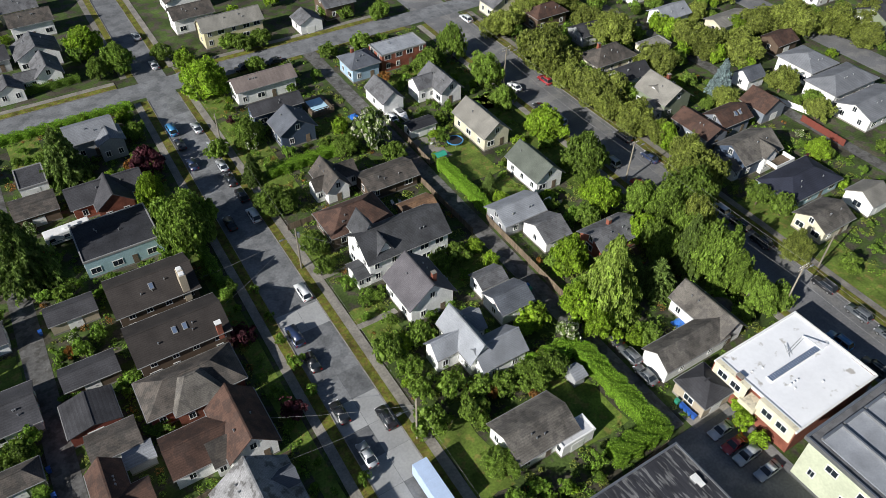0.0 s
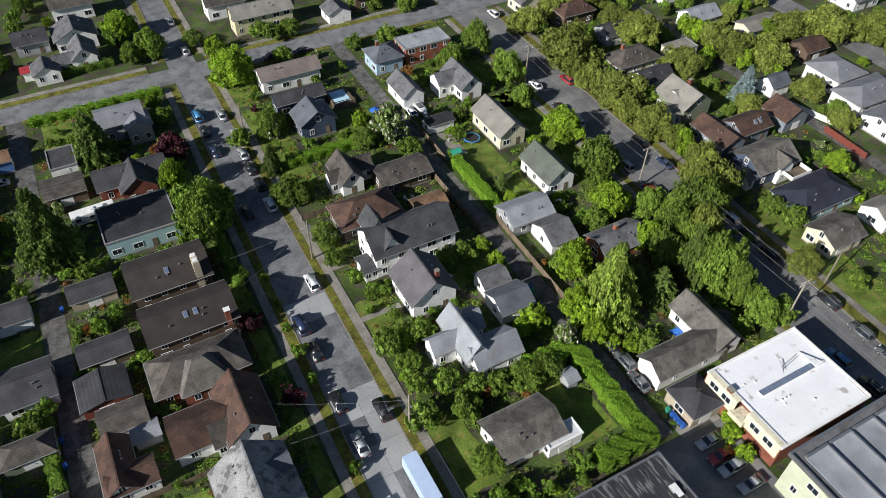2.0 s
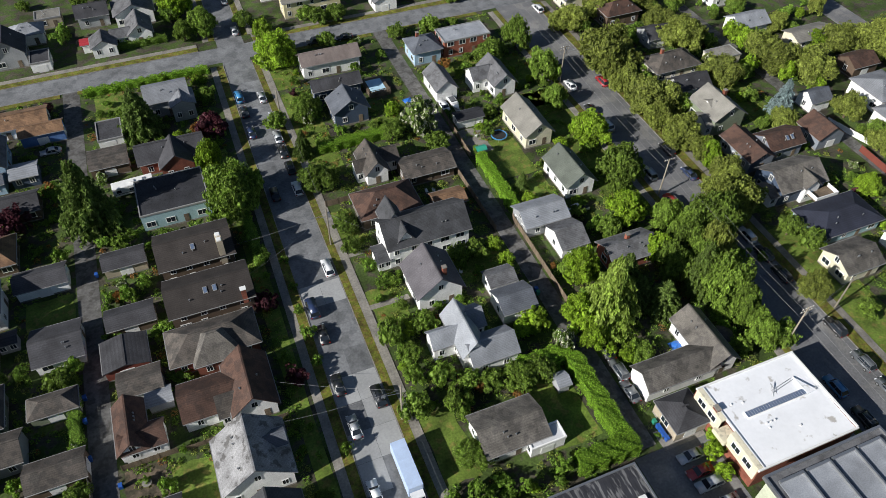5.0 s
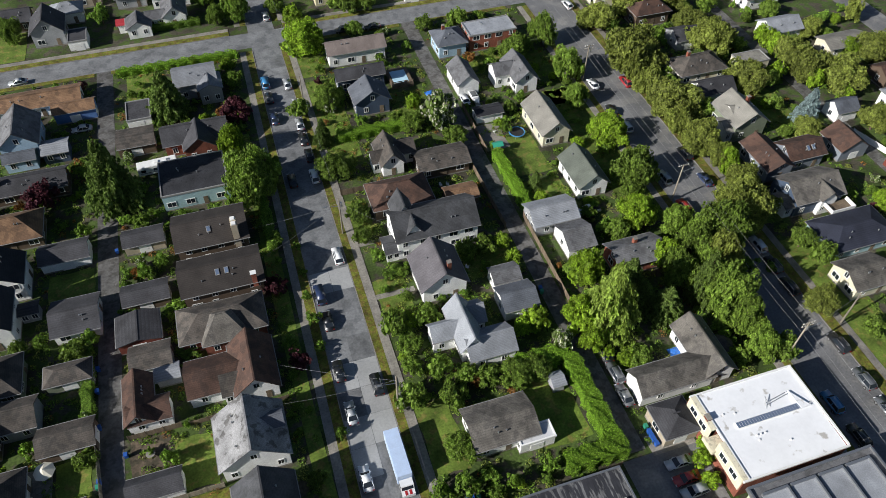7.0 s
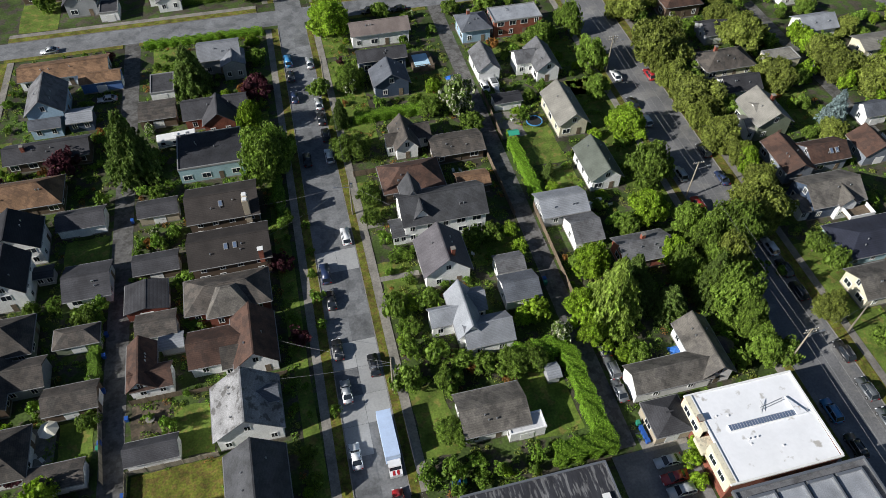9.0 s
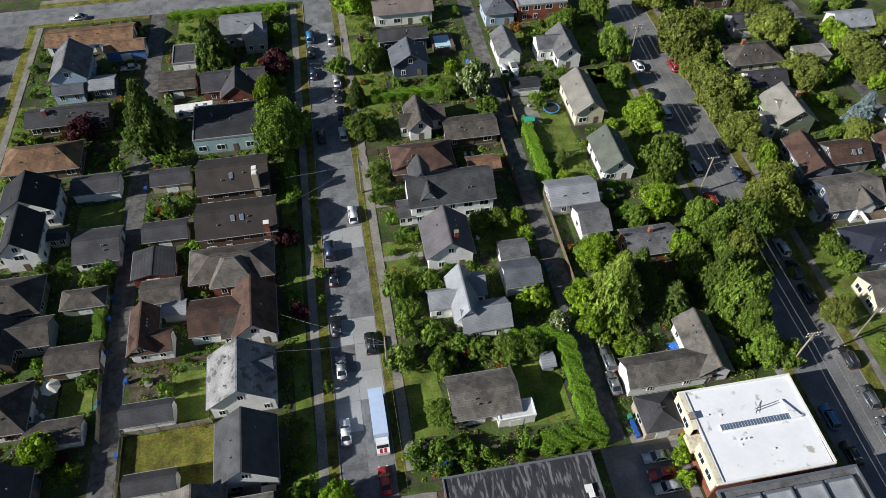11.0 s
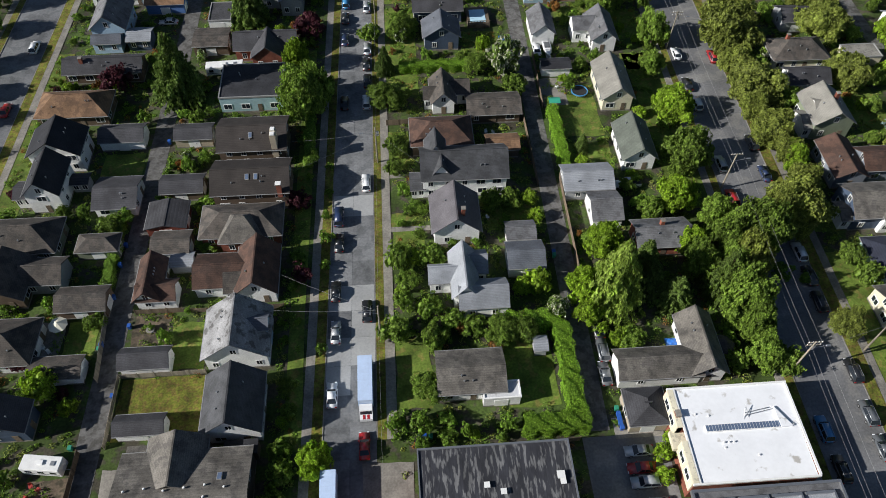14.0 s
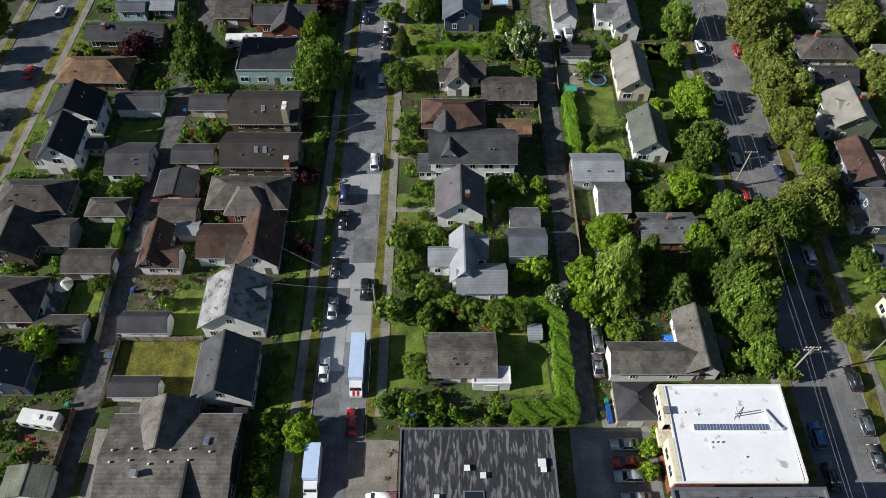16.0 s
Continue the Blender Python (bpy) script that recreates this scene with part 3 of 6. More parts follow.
house("house", "white clapboard house with gabled pinkish brown shingle roof", 5.8, 63.6, 21.8, 70.0, 4.0, "gx", 1.8, "pink", "white", 0)
house("house", "dark blue clapboard house with gabled slate grey shingle roof", 7.6, 41.5, 16.8, 49.1, 3.8, "gy", 2.2, "slate", "navy", 0)
house("house", "dark blue clapboard house with gabled dark grey shingle roof", 5.6, 52.5, 18.5, 57.5, 3.6, "gx", 1.6, "greydark", "navy", 0)
gabled = house("house", "white clapboard house with crossing brown shingle roofs", 8.0, 18.6, 13.8, 27.6, 3.2, "gy", 2.2, "brown", "white", 0)
wing(gabled, 12.5, 22.0, 17.2, 27.4, 3.0, "gx", 1.4, "brown", "white")
wing(gabled, 6.4, 20.6, 10.5, 25.0, 3.0, "gx", 1.4, "brown", "white")
house("house", "brown wood house with gabled weathered brown shingle roof", 15.8, 15.0, 28.1, 22.4, 2.8, "gx", 1.2, "brown", "brown", 0)
house("house", "brown wood house with hipped red-brown shingle roof", 2.9, 5.8, 16.4, 14.8, 3.2, "hx", 2.4, "redbrown", "brown", 0)
house("garage", "brown wood garage with gabled tan shingle roof", 18.9, 4.3, 26.2, 9.4, 2.5, "gx", 0.9, "tan", "brown", 0)
big = house("house", "two-storey white clapboard house with gabled grey shingle roof and dormers", 4.4, -6.3, 22.2, 3.4, 5.4, "gx", 3.0, "ash", "white", 0)
wing(big, 6.8, -5.4, 10.4, 0.0, 6.2, "gy", 1.8, "ash", "white")
wing(big, 5.6, -1.0, 10.0, 4.6, 6.4, "gy", 2.6, "ash", "white")
wing(big, 2.2, -6.0, 5.4, -1.0, 2.6, "gx", 0.6, "ash", "white")
house("house", "white clapboard house with gabled purplish grey shingle roof", 5.8, -18.6, 15.4, -8.6, 4.0, "gy", 2.9, "purple", "white", 1)
house("garage", "white clapboard garage with gabled grey shingle roof", 20.0, -19.9, 25.9, -15.3, 2.7, "gx", 1.0, "grey", "white", 0)
house("garage", "white clapboard garage with gabled slate grey shingle roof", 19.4, -27.0, 26.6, -20.5, 3.0, "gx", 1.4, "slate", "white", 0)
cross = house("house", "white clapboard house with crossing pale grey gabled roofs", 8.4, -33.3, 13.6, -22.6, 3.6, "gy", 2.5, "greylight", "white", 0)
wing(cross, 4.4, -29.6, 11.0, -25.2, 3.4, "gx", 1.7, "greylight", "white")
wing(cross, 10.8, -27.8, 15.6, -22.4, 3.4, "gx", 1.6, "greylight", "white")
wing(cross, 9.5, -35.4, 18.6, -29.0, 3.4, "gx", 1.8, "greylight", "white")
house("house", "white clapboard house with gabled weathered brown shingle roof", 4.5, -51.6, 16.1, -43.3, 3.2, "gx", 1.5, "taupe", "white", 0)
house("garage", "white clapboard garage with flat white roof", 12.0, -52.5, 18.2, -49.4, 2.8, "f", 0.0, "white", "white", 0)
house("garage", "grey painted garage with gabled pale grey shingle roof", 21.7, -43.9, 24.3, -40.9, 2.2, "gx", 0.5, "greylight", "grey", 0)
house("garage", "white clapboard garage with gabled grey shingle roof", 34.2, 42.2, 40.2, 52.0, 3.2, "gy", 1.8, "grey", "white", 0)
crossed = house("house", "white clapboard house with crossing grey gabled roofs", 48.2, 38.4, 54.8, 49.6, 3.6, "gy", 2.0, "grey", "white", 0)
wing(crossed, 44.4, 42.8, 50.0, 48.6, 3.6, "gx", 1.5, "grey", "white")
house("garage", "white garden shed with low black roof beside a patio", 34.8, 30.2, 42.0, 34.2, 2.4, "gx", 0.6, "black", "white", 0)
house("house", "cream clapboard house with gabled sand-grey shingle roof", 46.3, 17.3, 53.9, 30.8, 3.6, "gy", 2.2, "sand", "cream", 0)
house("house", "white clapboard house with gabled green-grey shingle roof", 46.8, -1.3, 54.3, 10.3, 3.4, "gy", 2.2, "green", "white", 0)
house("house", "grey painted house with gabled pale grey shingle roof", 33.2, -8.8, 43.6, -1.3, 3.2, "gx", 1.6, "greylight", "grey", 0)
house("garage", "white clapboard garage with gabled grey shingle roof", 37.4, -16.4, 43.8, -8.6, 2.8, "gx", 1.6, "grey", "white", 0)
house("house", "red brick house with gabled grey shingle roof", 44.4, -24.0, 55.4, -16.9, 3.2, "gx", 1.6, "grey", "brick", 1)
ell = house("house", "white clapboard house with L-shaped grey shingle roof", 47.1, -51.0, 53.6, -38.8, 3.2, "gy", 2.0, "taupe", "white", 0)
wing(ell, 34.8, -51.0, 49.5, -45.0, 3.1, "gx", 1.5, "taupe", "white")
house("garage", "beige garage with hipped dark grey shingle roof", 34.8, -59.0, 41.6, -52.3, 3.0, "hy", 1.3, "greydark", "beige", 0)
house("house", "cream clapboard house with hipped weathered brown shingle roof", 90.1, 28.9, 104.1, 37.4, 3.2, "hx", 2.2, "brown", "cream", 1)
house("house", "white clapboard house with gabled dark grey shingle roof", 90.8, 20.2, 100.9, 26.7, 3.0, "gx", 1.8, "greydark", "white", 0)
craftsman = house("house", "two-storey sage green clapboard house with sand-grey gabled roof and porch", 90.2, 5.4, 99.6, 16.2, 4.4, "gy", 2.3, "sand", "green", 1)
wing(craftsman, 91.6, 9.6, 95.0, 13.0, 5.6, "gx", 0.6, "sand", "white")
wing(craftsman, 88.6, 6.0, 92.0, 12.0, 3.0, "gx", 1.0, "sand", "white")
house("house", "slate blue clapboard house with gabled red-brown shingle roof", 89.2, -9.2, 96.6, 2.2, 3.4, "gy", 1.7, "redbrown", "slateblue", 0)
twin = house("house", "slate blue clapboard house with red-brown shingle roof and two skylights", 96.2, -7.8, 106.2, -0.6, 3.6, "gx", 1.7, "redbrown", "slateblue", 0)
skylight(twin, 0.4, -1.7, 5.0, 29)
skylight(twin, 1.8, -1.7, 5.0, 29)
porched = house("house", "white-trimmed clapboard house with grey gabled roof, dormer and balcony", 88.3, -20.4, 101.1, -11.0, 4.0, "gx", 2.3, "taupe", "navy", 0)
wing(porched, 94.0, -21.2, 98.4, -15.5, 4.2, "gy", 1.5, "taupe", "white")
wing(porched, 86.4, -19.8, 90.2, -14.6, 2.8, "gx", 0.7, "taupe", "white")
part("balcony", box(0.6, -7.8, 2.3, 6.4, -4.8, 2.6), WOOD, porched, "brown boarded balcony floor")
for rail in ((0.55, -7.9, 6.45, -7.75), (0.55, -7.75, 0.7, -4.8), (6.3, -7.75, 6.45, -4.8)):
    part("balcony_rail", box(rail[0], rail[1], 2.6, rail[2], rail[3], 3.5), TRIM, porched, "white painted balcony rail")
for post_x in (0.7, 3.5, 6.3):
    part("balcony_post", box(post_x - 0.1, -7.8, -0.1, post_x + 0.1, -7.6, 2.3), TRIM, porched)
house("house", "pale teal clapboard house with hipped blue-black shingle roof", 88.0, -33.6, 104.5, -24.0, 3.0, "hx", 1.6, "navy", "teal", 0)
house("house", "white clapboard house with gabled weathered brown shingle roof", 85.2, -43.3, 94.7, -35.4, 3.4, "gx", 1.6, "taupe", "cream", 0)
house("garage", "cream clapboard garage with flat sand-grey shingle roof", 108.9, 29.7, 117.5, 34.7, 2.6, "f", 0.0, "sand", "cream", 0)
house("garage", "white clapboard garage with dark slate gabled roof", 118.8, 4.0, 125.4, 9.6, 3.0, "gx", 1.6, "slate", "white", 0)
house("house", "two-storey white clapboard house with hipped grey shingle roof", 133.9, -2.9, 144.9, 8.4, 4.2, "hx", 1.8, "pale", "white", 0)
house("house", "white clapboard house with hipped grey shingle roof", 130.3, -12.7, 147.9, -3.2, 3.8, "hx", 1.8, "pale", "white", 0)
house("house", "white clapboard house with gabled grey shingle roof", 128.5, -23.8, 145.4, -13.6, 3.4, "gx", 1.6, "pale", "white", 0)
house("garage", "brown wood garage with gabled red-brown shingle roof", 140.3, 12.2, 149.0, 19.2, 3.0, "gx", 1.5, "redbrown", "brown", 0)
house("garage", "white clapboard garage with gabled sand-grey shingle roof", 101.1, -43.1, 108.1, -36.1, 3.0, "gx", 1.6, "sand", "white", 0)
house("house", "white clapboard house with gabled pale grey shingle roof", 123.9, 38.6, 134.6, 46.3, 3.6, "gx", 1.8, "greylight", "white", 0)
house("garage", "grey painted garage with gabled dark grey shingle roof", 97.8, 43.6, 105.5, 50.8, 3.0, "gx", 1.6, "greydark", "grey", 0)
house("house", "brown wood house with hipped red-brown shingle roof", 92.3, 57.2, 103.7, 64.2, 4.0, "hx", 2.0, "redbrown", "brown", 0)
house("garage", "slate blue garage with gabled red-brown shingle roof", 110.0, -8.1, 118.0, -0.1, 3.0, "gy", 1.9, "redbrown", "slateblue", 0)
house("house", "sage green clapboard house with gabled dark grey shingle roof", 177.0, 4.4, 190.4, 15.2, 4.0, "gx", 2.0, "greydark", "green", 0)
house("house", "cream clapboard house with gabled sand-grey shingle roof", 135.3, 27.9, 148.7, 34.9, 3.0, "gx", 1.0, "sand", "cream", 0)
pale = house("house", "white clapboard house with crossing grey gabled roofs", -33.6, 96.6, -26.8, 106.0, 3.2, "gy", 2.0, "grey", "white", 0)
wing(pale, -43.4, 93.8, -36.6, 100.4, 2.9, "gy", 1.4, "grey", "white")
wing(pale, -38.0, 97.4, -32.5, 101.6, 2.9, "gx", 1.2, "grey", "white")
house("house", "grey clapboard house with dark grey gabled roof", -46.0, 110.5, -37.0, 118.5, 3.4, "gx", 1.8, "greydark", "grey", 0)
house("house", "white clapboard house with grey gabled roof", -36.2, 107.5, -25.0, 117.0, 3.6, "gy", 2.0, "grey", "white", 0)
house("house", "white clapboard house with gabled weathered brown shingle roof", -34.7, 125.5, -23.0, 132.5, 4.4, "gx", 2.0, "brown", "white", 0)
house("house", "two-storey pale yellow clapboard house with gabled sand-grey shingle roof", 8.6, 95.3, 26.2, 102.3, 5.0, "gx", 2.2, "sand", "yellow", 0)
house("house", "white clapboard house with gabled weathered brown shingle roof", 4.3, 107.4, 16.4, 114.4, 4.5, "gx", 2.0, "brown", "white", 0)
house("garage", "white clapboard garage with gabled grey shingle roof", 34.2, 89.9, 41.4, 96.9, 3.0, "gy", 1.6, "grey", "white", 0)
house("house", "pale blue clapboard house with hipped slate grey shingle roof", 34.6, 59.2, 43.1, 67.7, 4.0, "hx", 1.8, "slate", "blue", 1)
house("house", "two-storey red brick house with flat pale grey shingle roof", 43.8, 60.2, 57.2, 67.2, 5.0, "f", 0.0, "greylight", "brick", 0)
house("house", "tall grey clapboard house with dark steep gabled roof", -67.6, 96.2, -58.6, 105.5, 4.2, "gy", 2.8, "greydark", "grey", 0)
house("garage", "white clapboard garage with low dark roof", -58.4, 92.5, -53.5, 99.0, 2.8, "f", 0.0, "greydark", "white", 0)
house("house", "white clapboard house with pale grey hipped roof", -63.0, 106.5, -54.2, 113.0, 3.4, "hx", 1.6, "greylight", "white", 0)
house("house", "brown wood house with dark grey gabled roof", -80.0, 106.0, -67.5, 113.5, 3.2, "gx", 1.8, "greydark", "brown", 0)
house("garage", "red canvas carport beside a white house", -46.0, 97.6, -42.6, 101.4, 2.4, "gx", 0.2, "red", "brown", 0)
house("house", "tan garden shed with pale flat roof", -56.6, 115.0, -49.8, 120.0, 3.0, "f", 0.0, "sand", "beige", 0)

house("house", "brown wood house with grey gabled roof", 44.0, 94.0, 54.0, 103.0, 4.0, "gx", 2.0, "grey", "brown", 0)
house("house", "white clapboard house with brown hipped roof", 86.0, 94.0, 99.0, 104.0, 3.6, "hx", 2.2, "brown", "white", 0)
house("house", "cream clapboard house with grey gabled roof", 86.0, 70.0, 96.0, 78.0, 3.6, "gy", 2.0, "grey", "cream", 0)
house("house", "white clapboard house with dark gabled roof", 128.0, 56.0, 140.0, 66.0, 3.6, "gx", 2.0, "greydark", "white", 0)
house("house", "grey clapboard house with brown gabled roof", 128.0, 74.0, 142.0, 83.0, 3.6, "gx", 2.0, "brown", "grey", 0)
house("house", "white clapboard house with grey gabled roof", 176.0, 26.0, 188.0, 36.0, 3.6, "gx", 2.0, "grey", "white", 0)
house("house", "yellow clapboard house with grey gabled roof", -36.0, 138.0, -25.0, 147.0, 3.6, "gx", 2.0, "grey", "yellow", 0)
house("house", "white clapboard house with brown gabled roof", 6.0, 120.0, 18.0, 130.0, 4.0, "gy", 2.2, "brown", "white", 0)

# ---- larger buildings ----
def commercial():
    """Two-storey brick building with a bright white flat roof, a skylight strip and a recessed west front."""
    root = thing("commercial_building", "brick commercial building with bright white flat roof and skylight strip", "building", 51.2, -61.7)
    top = 5.5
    part("wall", solid(bmesh.new(), gable_faces(((-9.7, -8.0), (9.5, -8.0), (9.8, 7.6), (-9.8, 7.6), (-9.8, 1.0), (-8.0, 1.0), (-8.0, -1.2), (-9.7, -1.2)), -0.2, top)), BRICK, root)
    roof = part("roof", solid(bmesh.new(), gable_faces(((-8.9, -7.8), (9.3, -7.8), (9.6, 7.4), (-8.9, 7.4)), top - 0.3, top + 0.06)), MEMBRANE, root, "white membrane roof")
    rim = bmesh.new()
    for x0, y0, x1, y1 in ((-9.9, -8.15, 9.7, -7.85), (-9.9, 7.4, 9.9, 7.7), (9.5, -7.85, 9.85, 7.4), (-8.95, -7.85, -8.7, 7.4)):
        add_box(rim, x0, y0, top - 0.15, x1, y1, top + 0.28)
    part("parapet", rim, TRIM, root)
    for y0, y1 in ((1.0, 7.4), (-7.85, -1.2)):
        part("front_wall", box(-9.95, y0, 2.5, -8.95, y1, top + 0.3, 0.05), WALL["cream"], root, "cream stucco front wall")
        for z in (4.4,):
            for i in range(2):
                put_window(root, "wide", pose(-9.96, y0 + (y1 - y0) * (0.3 + 0.4 * i), z, 0, 0, -90))
    part("porch", box(-10.6, -1.6, 2.6, -8.0, 1.4, 3.6, 0.06), WALL["cream"], root, "cream stucco entrance porch")
    ch = part("chimney", box(-9.75, 2.6, 2.0, -8.95, 3.6, top + 0.8, 0.03), BRICK, root)
    part("chimney_cap", box(-9.8, 2.5, top + 0.8, -8.9, 3.7, top + 0.9), WALKWAY, ch)
    sk = part("skylight", box(-5.6, -0.1, top, 6.6, 1.05, top + 0.35, 0.04), TRIM, root, "long strip skylight of small dark panes")
    for i in range(24):
        part("pane", box(-5.5 + i * 0.505, -0.02, top + 0.34, -5.08 + i * 0.505, 0.97, top + 0.38), SKYLIGHT_GLASS, sk)
    fin = bmesh.new()
    solid(fin, gable_faces(((6.3, -0.1), (8.2, 0.0), (6.2, 3.4)), top, top + 0.5))
    part("roof_hood", fin, MEMBRANE, root, "white triangular roof hood")
    for x, y, h in ((-3.4, -1.9, 0.5), (-2.6, -1.9, 0.5), (-1.8, -1.9, 0.5), (-3.4, -2.7, 0.3), (1.4, -4.2, 0.4), (-6.5, 3.0, 0.3), (8.4, 0.3, 0.5), (-4.5, 2.6, 0.3)):
        v = bmesh.new()
        tube(v, (x, y, top), (x, y, top + h * 0.6), 0.1, 0.1, 10)
        tube(v, (x, y, top + h * 0.6), (x, y, top + h * 0.6 + 0.08), 0.16, 0.12, 10)
        part("roof_vent", v, TRIM, root)
    mast = bmesh.new()
    for a, b in (((1, 1.6, top), (1.6, 3.6, top + 0.9)), ((1.9, 1.8, top), (1.6, 3.6, top + 0.9)), ((1.2, 2.2, top + 0.3), (6, 3.0, top + 0.4)), ((1.2, 2.6, top + 0.3), (5.6, 3.3, top + 0.4))):
        tube(mast, a, b, 0.05, 0.05, 6)
    part("roof_frame", mast, METAL, root)


def gable_faces(pts, z0, z1):
    """Faces of an upright prism over plan points."""
    n = len(pts)
    return [[(x, y, z1) for x, y in pts], [(x, y, z0) for x, y in pts][::-1]] + [[(*pts[i], z0), (*pts[(i + 1) % n], z0), (*pts[(i + 1) % n], z1), (*pts[i], z1)] for i in range(n)]


def flat_roofed():
    """Plain brick building with a patched black felt roof."""
    root = thing("flat_roofed_building", "plain brick building with patched black felt flat roof", "building", 11.95, -73.7)
    top = 8.0
    part("wall", box(-11.1, -14, -0.2, 11.1, 11.1, top), BRICK, root)
    part("roof", box(-11.3, -14.2, top, 11.3, 11.3, top + 0.3), PATCHED, root, "patched black roof felt")
    rim = bmesh.new()
    for x0, y0, x1, y1 in ((-11.4, 11.1, 11.4, 11.4), (-11.4, -14, -11.2, 11.1), (11.15, -14, 11.4, 11.1)):
        add_box(rim, x0, y0, top - 0.1, x1, y1, top + 0.5)
    part("parapet", rim, METAL, root)
    for x, y, w, h in ((-1.6, 5.2, 0.35, 0.4), (0.7, 4.1, 0.35, 0.4), (9.3, 5.9, 0.5, 0.5), (9.5, 5.0, 0.35, 0.3), (-6, 1, 0.3, 0.4)):
        v = part("roof_vent", box(x - w, y - w, top + 0.3, x + w, y + w, top + 0.3 + h, 0.04), METAL, root)
        part("vent_hood", box(x - w - 0.08, y - w - 0.08, top + 0.3 + h, x + w + 0.08, y + w + 0.08, top + 0.38 + h), TRIM, v)
    hatch = part("roof_hatch", box(-2.2, -1.2, top + 0.25, 0.8, 2.0, top + 0.45), METAL, root)
    part("hatch_opening", box(-2.0, -1.0, top + 0.4, 0.6, 1.8, top + 0.48), GLASS, hatch)


def hall():
    """Large church hall with broad brown roofs."""
    root = house("hall", "large hall with broad weathered brown shingle roofs", -44.1, -73.4, -24.3, -58.6, 4.9, "gx", 1.5, "taupe", "brown", 0)
    wing(root, -40.4, -65.0, -31.2, -56.3, 4.9, "gy", 1.9, "taupe", "brown")
    # added low block; its black top stands in for a dark yard
    part("flat_wing_wall", box(4.8, 7.2, -0.2, 9.9, 9.4, 2.6), WALL["brown"], root)
    part("flat_wing_roof", box(4.7, 7.1, 2.6, 10.0, 9.5, 2.8), ROOF["black"], root, "black top of an added low block in place of a dark yard")
    part("west_wing_wall", box(-9.7, 6.8, -0.2, -5.6, 9.0, 3.6), WALL["brown"], root)
    part("west_wing_roof", box(-9.8, 6.7, 3.6, -5.4, 9.1, 3.85), ROOF["taupe"], root)
    # raised black strip, added to stand in for the dark roof valley
    part("roof_step", box(3.2, -7.0, 5.4, 3.6, -0.6, 6.8), ROOF["black"], root, "black raised strip standing in for a dark roof valley")
    skylight(root, 5.6, 2.4, 6.45, -13)
    ch = part("chimney", box(-4.4, -3.0, 4.5, -3.6, -2.2, 7.3, 0.03), TRIM, root, "white painted chimney")
    part("chimney_cap", box(-4.5, -3.1, 7.3, -3.5, -2.1, 7.4), METAL, ch)
    for i in range(11):
        v = bmesh.new()
        x = -8 + (i % 6) * 2.9
        y = 0.9 + (i // 6) * -1.8 + 0.3 * math.sin(i * 2.1)
        z = 5.05 + 1.8 * (1 - abs(y) / 7.4)
        tube(v, (x, y, z - 0.2), (x, y, z + 0.3), 0.12, 0.12, 8)
        tube(v, (x, y, z + 0.25), (x, y, z + 0.4), 0.2, 0.14, 8)
        part("roof_vent", v, TRIM, root)


def workshop():
    """Two-storey commercial block with pale green walls and a panelled grey roof."""
    root = thing("workshop_building", "pale green commercial block with grey panelled flat roof", "building", 50.6, -80.6)
    part("wall", box(-10.9, -9.0, -0.2, 10.9, 8.4, 8.2), surface("wall_pale_green", (0.44, 0.47, 0.35), 0.7, 0.12, 0.3, 3, 0.2), root)
    part("roof", box(-11.0, -9.1, 8.2, 11.0, 9.1, 8.4), ROOF["grey"], root)
    rim = bmesh.new()
    for x0, y0, x1, y1 in ((-11.1, 8.8, 11.1, 9.2), (-11.1, -9.1, -10.8, 8.8), (10.8, -9.1, 11.1, 8.8)):
        add_box(rim, x0, y0, 8.0, x1, y1, 8.8)
    part("parapet", rim, METAL, root)
    for i in range(4):
        x = -9.6 + i * 4.9
        p = part("roof_panel", box(x, -8.5, 8.4, x + 4.4, 7.6, 8.6, 0.05), ROOF["greylight"], root, "raised grey roof panel")
        part("panel_rim", box(x, 7.3, 8.55, x + 4.4, 7.7, 9.0), METAL, p)
        part("panel_seam", box(x + 4.1, -8.5, 8.6, x + 4.4, 7.3, 9.1), METAL, p)
    for i in range(3):
        put_window(root, "wide", pose(-10.9, -6 + i * 5, 6.4, 0, 0, -90))
        put_window(root, "tall", pose(-10.9, -4 + i * 5, 3.0, 0, 0, -90))


commercial()
flat_roofed()
hall()
workshop()


# ---- vegetation ----
def leaf_cards(points, normals, size, rng):
    """Small bent leaf sprays: two triangles each, spread round the given points."""
    n = len(points)
    wild = rng.normal(size=(n, 3))
    nor = normals * 0.9 + wild * 0.5 + np.array([0.0, 0.0, 0.15])
    nor /= np.linalg.norm(nor, axis=1)[:, None]
    a = np.cross(nor, rng.normal(size=(n, 3)))
    a /= np.linalg.norm(a, axis=1)[:, None]
    b = np.cross(nor, a)
    s = size * rng.uniform(0.6, 1.3, (n, 1))
    droop = nor * s * 0.35
    quad = np.stack([points - a * s - droop, points - b * s * 0.6, points + a * s - droop, points + b * s * 0.6], 1)
    return quad.reshape(-1, 3)


